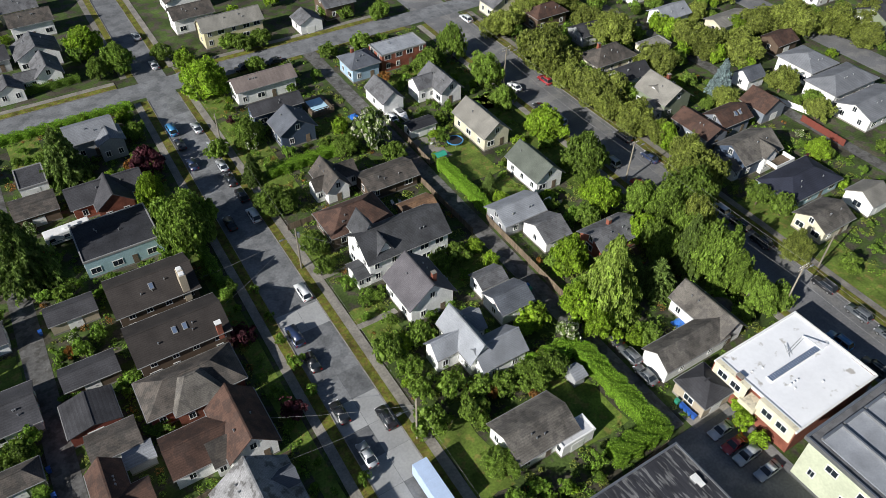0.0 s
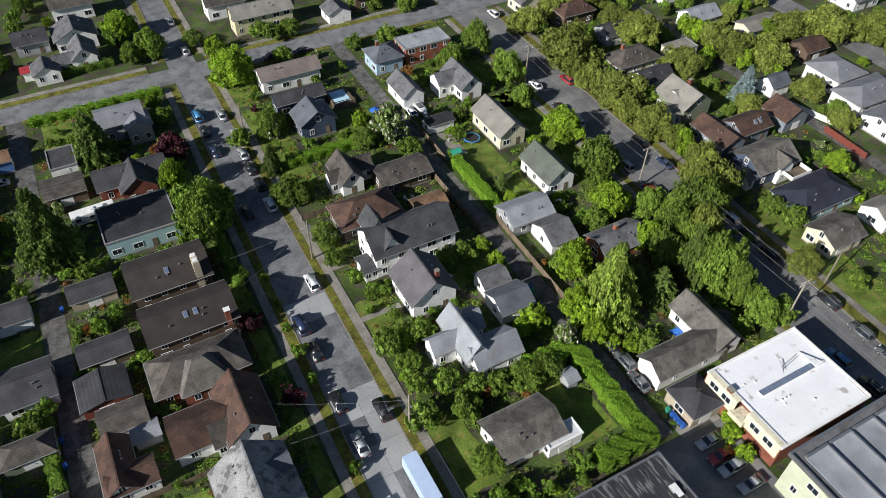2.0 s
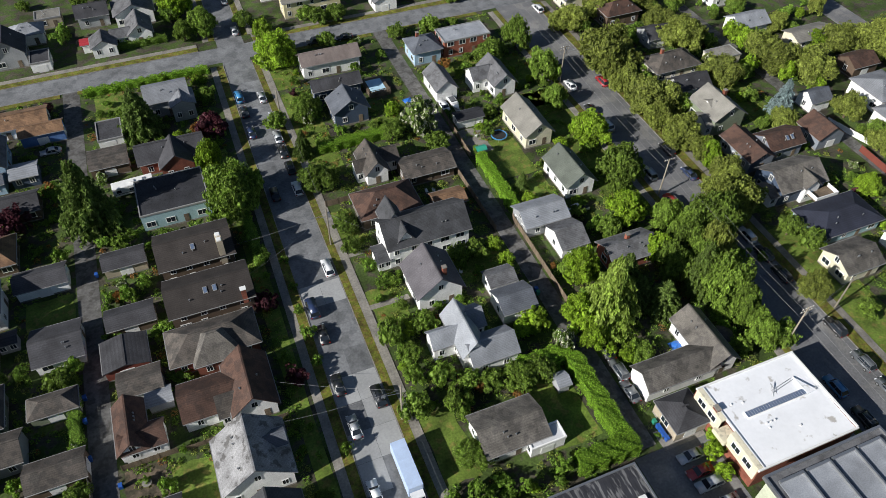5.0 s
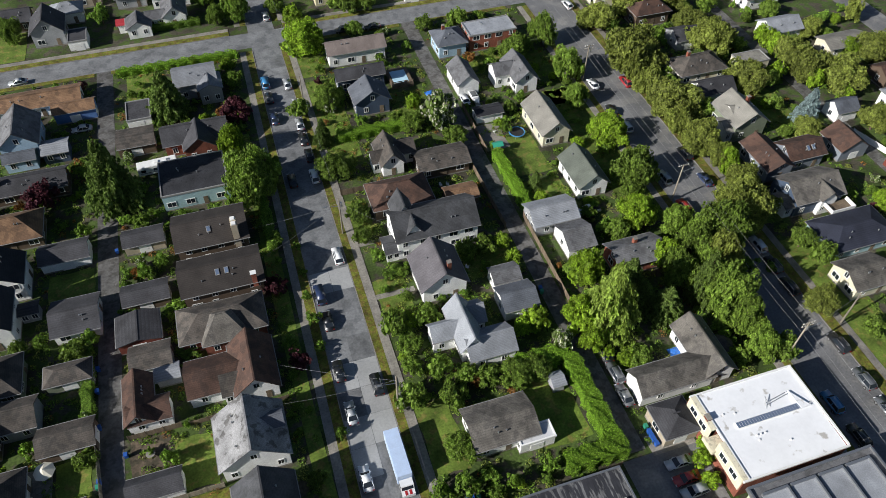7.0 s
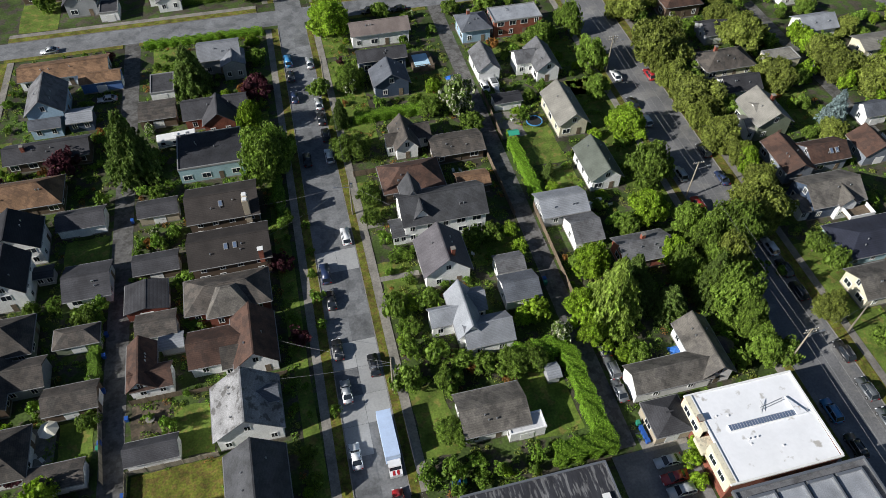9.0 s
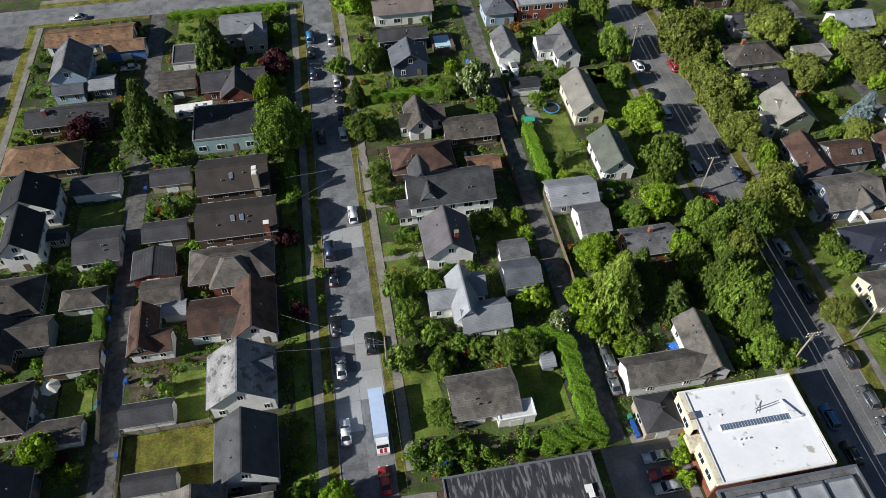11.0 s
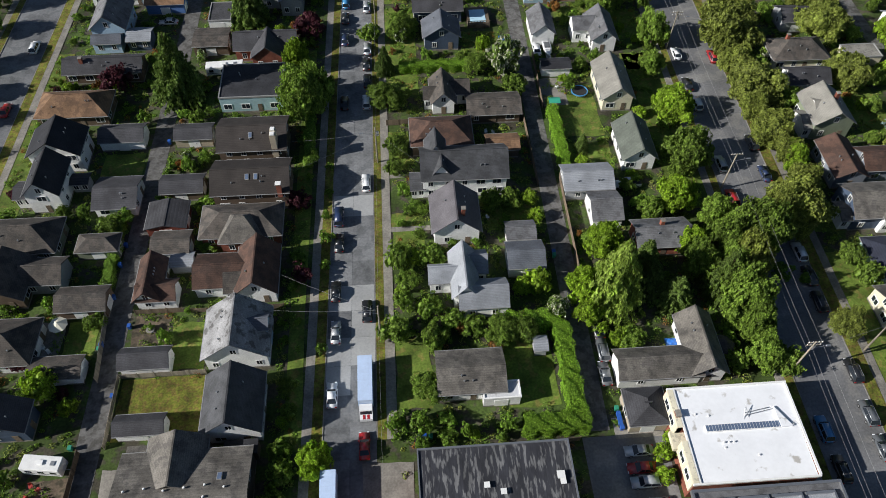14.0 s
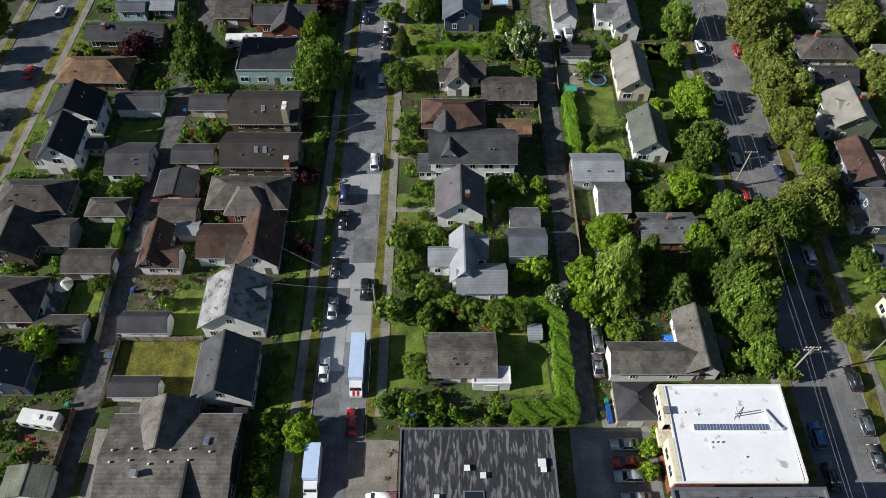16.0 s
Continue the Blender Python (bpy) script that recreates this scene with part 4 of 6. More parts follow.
def crown_mesh(kind, seed):
    """A crown of unit radius and unit height with lobes, gaps and an uneven outline."""
    rng = np.random.default_rng(seed)
    pts, nor, big = [], [], kind.startswith("big_")
    if kind in ("con", "fir", "spruce"):
        for level in range(20):
            z = 0.06 + 0.93 * level / 20
            reach = (1 - z) ** 0.72 * 1.05
            for k in range(max(5, int(21 * (1 - z) + 4))):
                ang, ln = rng.uniform(0, 2 * math.pi), reach * rng.uniform(0.72, 1.1)
                m = int((9 + 22 * ln) * (2.4 if kind == "fir" else 1.4))
                f = rng.uniform(0.15, 1, m) ** 0.7
                side = rng.normal(size=m) * 0.10 * (1.15 - f)
                p = np.stack([np.cos(ang) * ln * f - np.sin(ang) * side, np.sin(ang) * ln * f + np.cos(ang) * side, z - 0.06 * f**2 + rng.normal(size=m) * 0.008], 1)
                pts.append(p)
                tip = 1.1 if kind == "fir" else 0.3
                nor.append(np.tile([tip * np.cos(ang), tip * np.sin(ang), 1.0], (m, 1)))
        size, core = (0.036 if kind == "fir" else 0.05), None
    else:
        lobes = {"oak": 13, "lime": 13, "olive": 13, "amber": 7, "big_oak": 27, "big_lime": 27, "big_olive": 30, "flower": 11, "purple": 9, "bush": 6}[kind]
        centres, radii = [], []
        for i in range(lobes):
            ang, u = i * 2.4 + rng.uniform(-0.4, 0.4), (i + 0.5) / lobes
            out = 0.58 * math.sqrt(1 - (u * 1.7 - 0.7) ** 2 if abs(u * 1.7 - 0.7) < 1 else 0) + rng.uniform(-0.14, 0.20)
            centres.append((math.cos(ang) * out, math.sin(ang) * out, 0.24 + 0.54 * u + rng.uniform(-0.09, 0.09)))
            radii.append(rng.uniform(0.24, 0.42) if not big else rng.uniform(0.15, 0.33))
        centres.append((0, 0, 0.6))
        radii.append(0.48)
        for (cx, cy, cz), rad in zip(centres, radii):
            m = int((5200 if big else 1000 if kind in ("oak", "lime", "olive") else 640) * rad * rad * 1.4 + 40)
            groups = max(8, m // 16)
            g = rng.normal(size=(groups, 3))
            g /= np.linalg.norm(g, axis=1)[:, None]
            reach = rad * rng.uniform(0.6, 1.38, (groups, 1))
            pick = rng.integers(0, groups, m)
            d = g[pick] + rng.normal(size=(m, 3)) * (0.16 if big else 0.22)
            d /= np.linalg.norm(d, axis=1)[:, None]
            p = d * (reach[pick] - np.abs(rng.normal(size=(m, 1))) * 0.05) * np.array([1, 1, 0.66]) + (cx, cy, cz)
            pts.append(p)
            nor.append(d)
        size, core = (0.042 if big else 0.068 if kind in ("oak", "lime", "olive") else 0.088), (centres, radii)
    pts, nor = np.concatenate(pts), np.concatenate(nor)
    keep = pts[:, 2] > 0.04
    verts = leaf_cards(pts[keep], nor[keep], size, rng)
    faces = np.arange(len(verts)).reshape(-1, 4).tolist()
    verts = verts.tolist()
    if core:
        bm = bmesh.new()
        for (cx, cy, cz), rad in zip(*core):
            bmesh.ops.create_icosphere(bm, subdivisions=1, radius=rad * 0.58, matrix=pose(cx, cy, cz) @ Matrix.Diagonal((1, 1, 0.62, 1)))
        start = len(verts)
        for v in bm.verts:
            v.co += Vector(rng.normal(size=3)) * 0.02
        verts += [tuple(v.co) for v in bm.verts]
        faces += [[start + v.index for v in f.verts] for f in bm.faces] if not bm.verts.ensure_lookup_table() and not bm.verts.index_update() else []
        bm.free()
    mesh = bpy.data.meshes.new("crown")
    mesh.from_pydata(verts, [], faces)
    mesh.materials.append(LEAF[kind.removeprefix("big_")])
    if kind == "flower":
        mesh.materials.append(BLOSSOM)
        mesh.polygons.foreach_set("material_index", [1 if i % 3 == 0 and i < keep.sum() else 0 for i in range(len(faces))])
    return mesh


def trunk_mesh(kind):
    bm = bmesh.new()
    if kind in ("con", "fir", "spruce"):
        tube(bm, (0, 0, -0.02), (0, 0, 0.95), 0.06, 0.01, 8)
    else:
        tube(bm, (0, 0, -0.02), (0.02, 0, 0.42), 0.07, 0.045, 8)
        for k in range(5):
            a = k * 1.26 + 0.3
            tube(bm, (0.02, 0, 0.3 + 0.03 * k), (0.45 * math.cos(a), 0.45 * math.sin(a), 0.62 + 0.03 * k), 0.035, 0.012, 6)
    mesh = bpy.data.meshes.new("trunk")
    bm.to_mesh(mesh)
    bm.free()
    mesh.materials.append(BARK)
    return mesh


TREE_LABEL = {"oak": ("tree", "full green broadleaf tree standing in a garden"), "lime": ("tree", "bright yellow-green broadleaf tree in the sun"), "con": ("conifer", "tall dark green conifer with drooping branches"),
              "olive": ("tree", "loose olive-green broadleaf street tree"), "fir": ("conifer", "tall bright green conifer with layered sunlit branches"), "amber": ("shrub", "rounded garden shrub with orange-red leaves"),
              "flower": ("flowering_tree", "green garden tree covered with cream blossom"), "purple": ("tree", "dark purple-leaved ornamental tree"), "bush": ("shrub", "rounded green garden shrub"), "spruce": ("conifer", "tall pale blue-grey spruce in a back garden")}
PROTO, TREE_COUNT = {}, [0]


def tree(kind, x, y, r, h):
    TREE_COUNT[0] += 1
    n = TREE_COUNT[0]
    rng = random.Random(n)
    if kind == "oak" and r > 3 and x > 77:
        kind = "olive"
    if kind in ("oak", "lime", "bush") and r < 3.3:
        r *= 1.15
    if kind in ("oak", "lime", "olive") and r > 3.3:
        kind = "big_" + kind
    key = (kind, n % 3)
    turn, lean = rng.uniform(0, 360), rng.uniform(0.9, 1.12)
    size = (r * lean, r / lean, h)
    if key not in PROTO:
        name, label = TREE_LABEL[kind.removeprefix("big_")]
        root = thing(name, label, "shrub" if kind in ("bush", "amber") else "tree", x, y, 0, turn, group="garden plants")
        root.scale = size
        shared("trunk", trunk_mesh(kind), root, Matrix.Identity(4))
        shared("crown", crown_mesh(kind, n), root, Matrix.Identity(4))
        PROTO[key] = (root, size)
        return root
    root, first = PROTO[key]
    return copy_thing(root, pose(x, y, 0, 0, 0, turn) @ Matrix.Diagonal((size[0] / first[0], size[1] / first[1], size[2] / first[2], 1)))


def hedge(x0, y0, x1, y1, h, label="dense clipped bright green hedge", material="hedge"):
    rng = np.random.default_rng(int(abs(x0 * 7 + y0 * 3)))
    w, d = x1 - x0, y1 - y0
    area = w * d + 2 * h * (w + d)
    n = min(int(area * 60), 14000)
    faces = [(w * d, 2), (w * h, 1), (w * h, -1), (d * h, 0), (d * h, -3)]
    pick = rng.choice(5, n, p=np.array([f[0] for f in faces]) / sum(f[0] for f in faces))
    u, v = rng.uniform(0, 1, n), rng.uniform(0, 1, n)
    pts, nor = np.zeros((n, 3)), np.zeros((n, 3))
    for i in range(5):
        k = pick == i
        if i == 0:
            pts[k] = np.stack([u[k] * w, v[k] * d, np.full(k.sum(), h)], 1)
            nor[k] = (0, 0, 1)
        elif i < 3:
            pts[k] = np.stack([u[k] * w, np.full(k.sum(), 0 if i == 1 else d), v[k] * h], 1)
            nor[k] = (0, -1 if i == 1 else 1, 0.2)
        else:
            pts[k] = np.stack([np.full(k.sum(), w if i == 3 else 0), u[k] * d, v[k] * h], 1)
            nor[k] = (1 if i == 3 else -1, 0, 0.2)
    wob = 0.28 * np.sin(pts[:, :1] * 2.1 + pts[:, 1:2] * 1.7 + 1.3 * np.sin(pts[:, 1:2] * 0.9)) + rng.normal(size=(n, 1)) * 0.12
    pts += nor * wob
    pts += np.array([x0, y0, 0])
    verts = leaf_cards(pts, nor, 0.13, rng)
    faces = np.arange(len(verts)).reshape(-1, 4).tolist()
    verts = verts.tolist()
    s = len(verts)
    a, b, c, e = x0 + 0.25, y0 + 0.25, x1 - 0.25, y1 - 0.25
    verts += [(a, b, 0), (c, b, 0), (c, e, 0), (a, e, 0), (a, b, h - 0.25), (c, b, h - 0.25), (c, e, h - 0.25), (a, e, h - 0.25)]
    faces += [[s + i for i in q] for q in ((4, 5, 6, 7), (0, 1, 5, 4), (1, 2, 6, 5), (2, 3, 7, 6), (3, 0, 4, 7))]
    mesh = bpy.data.meshes.new("hedge")
    mesh.from_pydata(verts, [], faces)
    mesh.materials.append(LEAF[material])
    return tagged(new("hedge", mesh), label, "hedge")


tree("oak", -18.9, 22.9, 6.8, 12)
tree("oak", -1.8, 22.1, 4.3, 7)
tree("oak", 19.6, 33.5, 3.0, 5)
tree("oak", 28.0, 25.8, 2.7, 5)
tree("oak", 18.2, -8.3, 2.3, 4)
tree("oak", 22.4, -8.3, 2.3, 4)
tree("oak", 5.7, -22.1, 2.5, 5)
tree("oak", -0.4, -22.5, 2.8, 6)
tree("oak", 2.3, 47.8, 3.6, 6)
tree("oak", -0.1, 7.6, 2.7, 5)
tree("oak", -0.7, 1.9, 2.0, 4)
tree("oak", -1.9, -37.9, 2.7, 5)
tree("oak", -0.1, -32.1, 2.0, 5)
tree("oak", 4.6, -34.0, 2.5, 5)
tree("oak", 4.7, -39.9, 2.5, 5)
tree("oak", 8.6, -36.3, 2.2, 4)
tree("oak", 11.9, -37.6, 2.2, 4)
tree("oak", 16.6, -39.2, 3.2, 5)
tree("oak", 20.5, -39.2, 2.6, 5)
tree("oak", 3.2, -49.4, 3.4, 5)
tree("oak", -55.0, -32.1, 2.0, 3)
tree("con", 49.3, -34.2, 4.6, 8)
tree("con", 45.4, -31.4, 4.0, 8)
tree("oak", 55.5, -28.1, 4.6, 9)
tree("oak", 60.3, -34.5, 4.9, 12)
tree("oak", 61.0, -42.0, 4.0, 10)
tree("oak", 61.0, -47.4, 3.8, 8)
tree("oak", 56.4, -48.0, 2.0, 4)
tree("oak", 64.5, -48.7, 2.6, 6)
tree("oak", 78.3, -42.6, 3.4, 6)
tree("oak", 64.1, 41.3, 5.0, 9)
tree("oak", 61.0, 30.2, 3.5, 7)
tree("oak", 60.8, -0.2, 5.9, 10)
tree("oak", 49.6, -14.0, 2.5, 6)
tree("oak", 82.7, 41.3, 8.9, 11)
tree("oak", 81.8, 20.5, 7.4, 9)
tree("oak", 81.3, 6.4, 5.1, 8)
tree("oak", 78.4, -16.6, 6.8, 10)
tree("oak", 67.8, -22.4, 6.6, 13)
tree("oak", 61.0, -23.7, 4.3, 11)
tree("oak", 106.4, 26.9, 3.4, 6)
tree("oak", 109.2, 42.5, 5.4, 8)
tree("oak", 90.6, 17.0, 2.7, 5)
tree("oak", 92.9, 35.2, 2.8, 4)
tree("oak", 39.3, -42.6, 2.2, 4)
tree("oak", -5.3, 46.5, 2.6, 5)
tree("oak", 1.0, -27.2, 2.1, 4)
tree("lime", 24.8, -29.3, 2.6, 5)
tree("lime", 26.3, -8.4, 1.8, 3)
tree("lime", 27.1, -12.7, 1.6, 3)
tree("lime", -15.4, -60.9, 3.1, 6)
tree("lime", -60.9, -45.1, 3.3, 6)
tree("lime", -56.0, -48.2, 1.5, 3)
tree("fir", 37.8, -33.0, 7.4, 18.5)
tree("lime", 32.9, -36.4, 2.9, 6)
tree("lime", 32.4, -33.4, 2.6, 7)
tree("lime", 32.6, -30.6, 3.0, 7)
tree("lime", 62.0, 15.0, 5.4, 8)
tree("lime", 55.3, -11.0, 4.7, 8)
tree("lime", 55.0, -23.9, 3.6, 8)
tree("lime", 38.5, -21.8, 4.1, 8)
tree("lime", 84.0, -1.5, 3.7, 6)
tree("lime", 62.9, -37.1, 3.3, 8)
tree("lime", -25.6, -55.2, 0.8, 2)
tree("lime", -22.5, 36.8, 3.0, 9)
tree("con", -48.0, 28.2, 7.0, 18.5)
tree("con", -1.9, 34.4, 2.7, 8)
tree("con", 39.8, 6.0, 2.1, 5)
tree("con", 44.6, -27.6, 4.2, 11)
tree("con", 57.9, -32.9, 4.0, 14)
tree("flower", 26.3, 33.0, 5.2, 9)
tree("flower", 27.4, -35.3, 2.3, 5)
tree("purple", -65.2, -39.9, 2.3, 4)
tree("purple", -63.4, 32.5, 4.1, 6)
tree("purple", -20.3, -6.1, 2.8, 4)
tree("purple", -18.5, -24.7, 2.4, 4)
tree("bush", -14.2, 3.7, 1.0, 2)
tree("bush", -14.3, -3.8, 0.9, 2)
tree("bush", -14.8, -9.8, 1.1, 2.4)
tree("bush", -14.5, -16.0, 1.6, 3)
tree("bush", -14.6, -22.0, 1.1, 2)
tree("bush", -18.1, 6.8, 2.1, 3)
tree("bush", 16.1, -56.1, 1.6, 3)
tree("bush", -2.4, -55.3, 2.1, 3)
tree("bush", 1.3, -55.3, 2.5, 4)
tree("bush", 5.3, -55.0, 2.1, 3)
tree("bush", 8.8, -57.1, 1.2, 4)
tree("bush", -15.1, -40.5, 1.1, 3)
tree("lime", 39.7, -62.9, 1.7, 3.2)
tree("lime", 38.9, -66.5, 1.6, 3.0)
tree("lime", 41.4, -60.6, 1.2, 2.4)
tree("bush", 42.9, -63.2, 1.5, 2)
tree("bush", 58.0, -20.1, 1.6, 3)
tree("bush", -62.7, -6.1, 1.8, 2.5)
tree("bush", -47.0, -2.7, 2.0, 2)
tree("bush", -56.4, -8.8, 2.0, 2.5)
tree("bush", -54.3, -7.5, 2.2, 3)
tree("bush", -37.1, -16.3, 2.5, 2)
tree("bush", -38.6, -4.9, 2.4, 2)
tree("bush", -40.6, 7.7, 1.8, 3)
tree("bush", -47.1, 6.5, 1.5, 2)
tree("bush", -22.4, -33.8, 0.9, 1.5)
tree("bush", -21.4, -37.4, 0.9, 1.5)
tree("bush", 11.3, -14.9, 1.3, 2)
tree("bush", 10.1, -18.4, 1.5, 2)
tree("bush", 14.5, -18.4, 1.3, 2)
tree("bush", 1.8, -9.8, 1.6, 2)
tree("bush", 2.9, -8.3, 1.6, 2)
tree("bush", 0.6, -4.3, 1.6, 3)
tree("bush", -55.9, -38.7, 1.1, 2)
tree("bush", 71.2, -29.3, 2.3, 3)
tree("bush", 75.6, -31.4, 1.9, 2)
tree("bush", -78.5, -7.6, 2.9, 3)
tree("bush", -72.5, -27.9, 2.4, 2)
tree("bush", 0.2, -12.8, 1.1, 2)
tree("con", -35.2, 56.4, 6.0, 13.5)
tree("purple", -19.7, 49.2, 4.3, 6)
tree("oak", 59.2, -37.9, 4.9, 13)
for x, y, r, h in ((79.8, 14.2, 4.0, 7), (81.0, 29.5, 4.6, 7), (80.4, 35.5, 3.8, 7), (82.4, -9.5, 4.4, 7.5), (80.6, -12.6, 4.0, 8), (75.6, -19.6, 4.4, 9), (83.0, 0.5, 3.6, 6), (72.0, -19.0, 4.6, 11), (64.6, -28.6, 4.4, 12)):
    tree("olive", x, y, r, h)
tree("oak", 3.2, 49.6, 3.8, 6)
tree("oak", -19.9, 20.4, 5.8, 12)
tree("lime", 1.6, 74.3, 6.8, 9)
tree("lime", -19.3, 110.1, 5.2, 8)
tree("lime", 142.3, 29.2, 3.6, 5)
tree("lime", 110.2, -23.4, 2.9, 5)
tree("lime", 1.4, 90.6, 2.8, 5)
tree("oak", -14.0, 96.3, 4.9, 8)
tree("oak", -2.7, 96.6, 3.3, 5)
tree("oak", 17.5, 90.0, 3.3, 5)
tree("oak", 22.6, 90.7, 3.6, 5)
tree("oak", 15.1, 94.5, 3.3, 4)
tree("oak", 45.0, 96.7, 2.6, 4)
tree("oak", 50.3, 94.5, 2.6, 4)
tree("oak", 58.8, 89.3, 3.5, 5)
tree("oak", 35.4, 75.0, 2.4, 4)
tree("oak", 46.1, 76.0, 3.3, 4)
tree("oak", 63.9, 57.9, 3.8, 10)
tree("oak", 54.8, 54.5, 5.3, 7)
tree("oak", 96.1, 65.2, 6.1, 8)
tree("oak", 82.1, 61.1, 6.3, 8)
tree("oak", 105.6, 41.8, 6.3, 9)
tree("oak", 106.5, 24.1, 5.7, 8)
tree("oak", 130.1, 17.1, 7.1, 8)
tree("oak", 126.2, -0.1, 4.5, 7)
tree("oak", 109.2, 2.9, 4.0, 5)
tree("oak", 123.9, -13.0, 4.1, 6)
tree("oak", 156.4, 19.6, 8.2, 9)
tree("oak", 165.9, 13.2, 6.9, 8)
tree("oak", 168.2, 4.4, 5.3, 6)
tree("oak", 106.4, 52.0, 5.2, 7)
tree("oak", 123.3, 23.0, 6.1, 8)
tree("oak", 124.3, 30.0, 5.8, 8)
tree("oak", 147.9, 25.2, 6.3, 7)
tree("oak", 180.5, 12.1, 5.6, 7)
tree("oak", 136.8, 39.5, 4.0, 6)
tree("oak", 106.5, 64.8, 5.4, 7)
tree("spruce", 112.7, 7.9, 3.7, 10)
TAKEN += [(41, -71, 63, -53), (-1, -87, 24, -60), (40, -90, 64, -70), (-50, -95, -21, -55), (27, -90, 42, -58), (-61, -61, -53, -55), (17, 49, 27, 59), (-44, 34, -34, 39)]
OPEN = [(-48.4, -54.5, -34, -43.2), (-41.5, -42, -35.2, -32.5), (-2, -52, 4, -38), (16.6, -53, 25.2, -38.5), (-62, 3.5, -53.5, 11), (35.5, 10, 46, 24), (-60, -39, -54.5, -31), (81, -66, 88, -25)]
rng_yard = random.Random(11)
placed = 0
while placed < 430:
    x, y = rng_yard.uniform(-83, 128), rng_yard.uniform(-70, 78)
    r = rng_yard.choice((0.6, 0.8, 0.9, 1.1, 1.3, 1.7))
    streets = (main_l(y) - 3.8 - r < x < main_r(y) + 3.8 + r, right_l(y) - 3.6 - r < x < right_r(y) + 4.4 + r, x < left_r(y) + 4.2 + r, abs(x - alley_m(y)) < 2.2 + r, abs(x - alley_w(y)) < 2.3 + r, 118 - r < x < 123.5 + r)
    if any(streets) or any(a - r < x < c + r and b - r < y < d + r for a, b, c, d in TAKEN):
        continue
    if any(a < x < c and b < y < d for a, b, c, d in OPEN):
        continue
    near = any(a - 3.2 < x < c + 3.2 and b - 3.2 < y < d + 3.2 for a, b, c, d in TAKEN)
    if not near and rng_yard.random() < 0.35:
        continue
    kind = rng_yard.choices(("bush", "oak", "lime", "purple", "flower", "amber"), (66, 14, 9, 3, 2, 6))[0]
    grow = 1.0 if kind == "bush" else 1.45
    tree(kind, round(x, 1), round(y, 1), r * grow, r * grow * rng_yard.uniform(1.5, 2.3))
    placed += 1
# trees along the far pavements and beside the hall
for x, y, r, h in ((-98, 22, 4, 9), (-97.5, 31, 3.6, 8), (-99, 41, 4.2, 9), (-98, 9, 4, 9), (-99, -4, 4, 9), (-98, 55, 3.8, 8), (-99, 66, 4, 9), (-21, -58.5, 1.8, 4.5), (-20.5, -62.5, 2.2, 5), (-21.2, -67, 2.2, 5.5), (-20.5, -71, 2.2, 5),
                   (85, -27.5, 2.4, 5.5), (86.5, -32.5, 2.6, 6), (84.5, -50, 2.0, 4), (-20.5, -47, 1.6, 3), (-20, -51.5, 1.4, 3), (-19.8, 30, 2.0, 5), (-20, 24, 2.2, 5), (-18.6, 48, 1.6, 4), (-19, 64, 2.2, 5), (61, -30, 3.6, 10), (63, -22, 3.4, 9), (62, -16, 3.0, 8), (60, -36, 3.4, 10)):
    tree("oak", x, y, r, h)

rng_far = random.Random(5)
for count, (xa, ya, xb, yb) in ((26, (-80, 92, 64, 150)), (18, (84, 40, 118, 110)), (20, (124, -45, 156, 88)), (12, (168, -20, 205, 60)), (4, (-118, -60, -98, 70))):
    while count:
        x, y = rng_far.uniform(xa, xb), rng_far.uniform(ya, yb)
        r = rng_far.uniform(1.4, 3.6)
        if any(a - r < x < c + r and b - r < y < d + r for a, b, c, d in TAKEN) or main_l(y) - 3 - r < x < main_r(y) + 3 + r or CROSS_S - 2 - r < y < CROSS_N + 4 + r or right_l(y) - 2 - r < x < right_r(y) + 2 + r:
            continue
        tree(rng_far.choices(("oak", "lime", "bush"), (60, 20, 20))[0], round(x, 1), round(y, 1), r, r * rng_far.uniform(1.5, 2.2))
        count -= 1

def undergrowth(seed, leaf, wanted, label):
    """Low garden plants in the yards, too many to count."""
    rng, r = np.random.default_rng(seed), random.Random(seed)
    pts, nor = [], []
    made = 0
    while made < wanted:
        x, y = r.uniform(-83, 116), r.uniform(-72, 78)
        w = r.uniform(0.35, 1.0)
        on_street = main_l(y) - 4 - w < x < main_r(y) + 3.6 + w or right_l(y) - 3.6 - w < x < right_r(y) + 4.4 + w or x < left_r(y) + 4.2 or abs(x - alley_m(y)) < 2.1 + w or abs(x - alley_w(y)) < 2.2 + w
        if on_street or any(a - w * 0.5 < x < c + w * 0.5 and b - w * 0.5 < y < d + w * 0.5 for a, b, c, d in TAKEN):
            continue
        if any(a < x < c and b < y < d for a, b, c, d in OPEN):
            continue
        if not any(a - 2.0 < x < c + 2.0 and b - 2.0 < y < d + 2.0 for a, b, c, d in TAKEN) and r.random() < 0.5:
            continue
        n = int(16 + 22 * w)
        d = rng.normal(size=(n, 3))
        d[:, 2] = np.abs(d[:, 2])
        d /= np.linalg.norm(d, axis=1)[:, None]
        pts.append(d * np.array([w, w, w * r.uniform(0.5, 1.1)]) * rng.uniform(0.6, 1.05, (n, 1)) + (x, y, 0.0))
        nor.append(d)
        made += 1
    verts = leaf_cards(np.concatenate(pts), np.concatenate(nor), 0.17, rng)
    mesh = bpy.data.meshes.new("undergrowth")
    mesh.from_pydata(verts.tolist(), [], np.arange(len(verts)).reshape(-1, 4).tolist())
    mesh.materials.append(LEAF[leaf])
    tagged(new("undergrowth", mesh), label, "plants", "", "stuff")


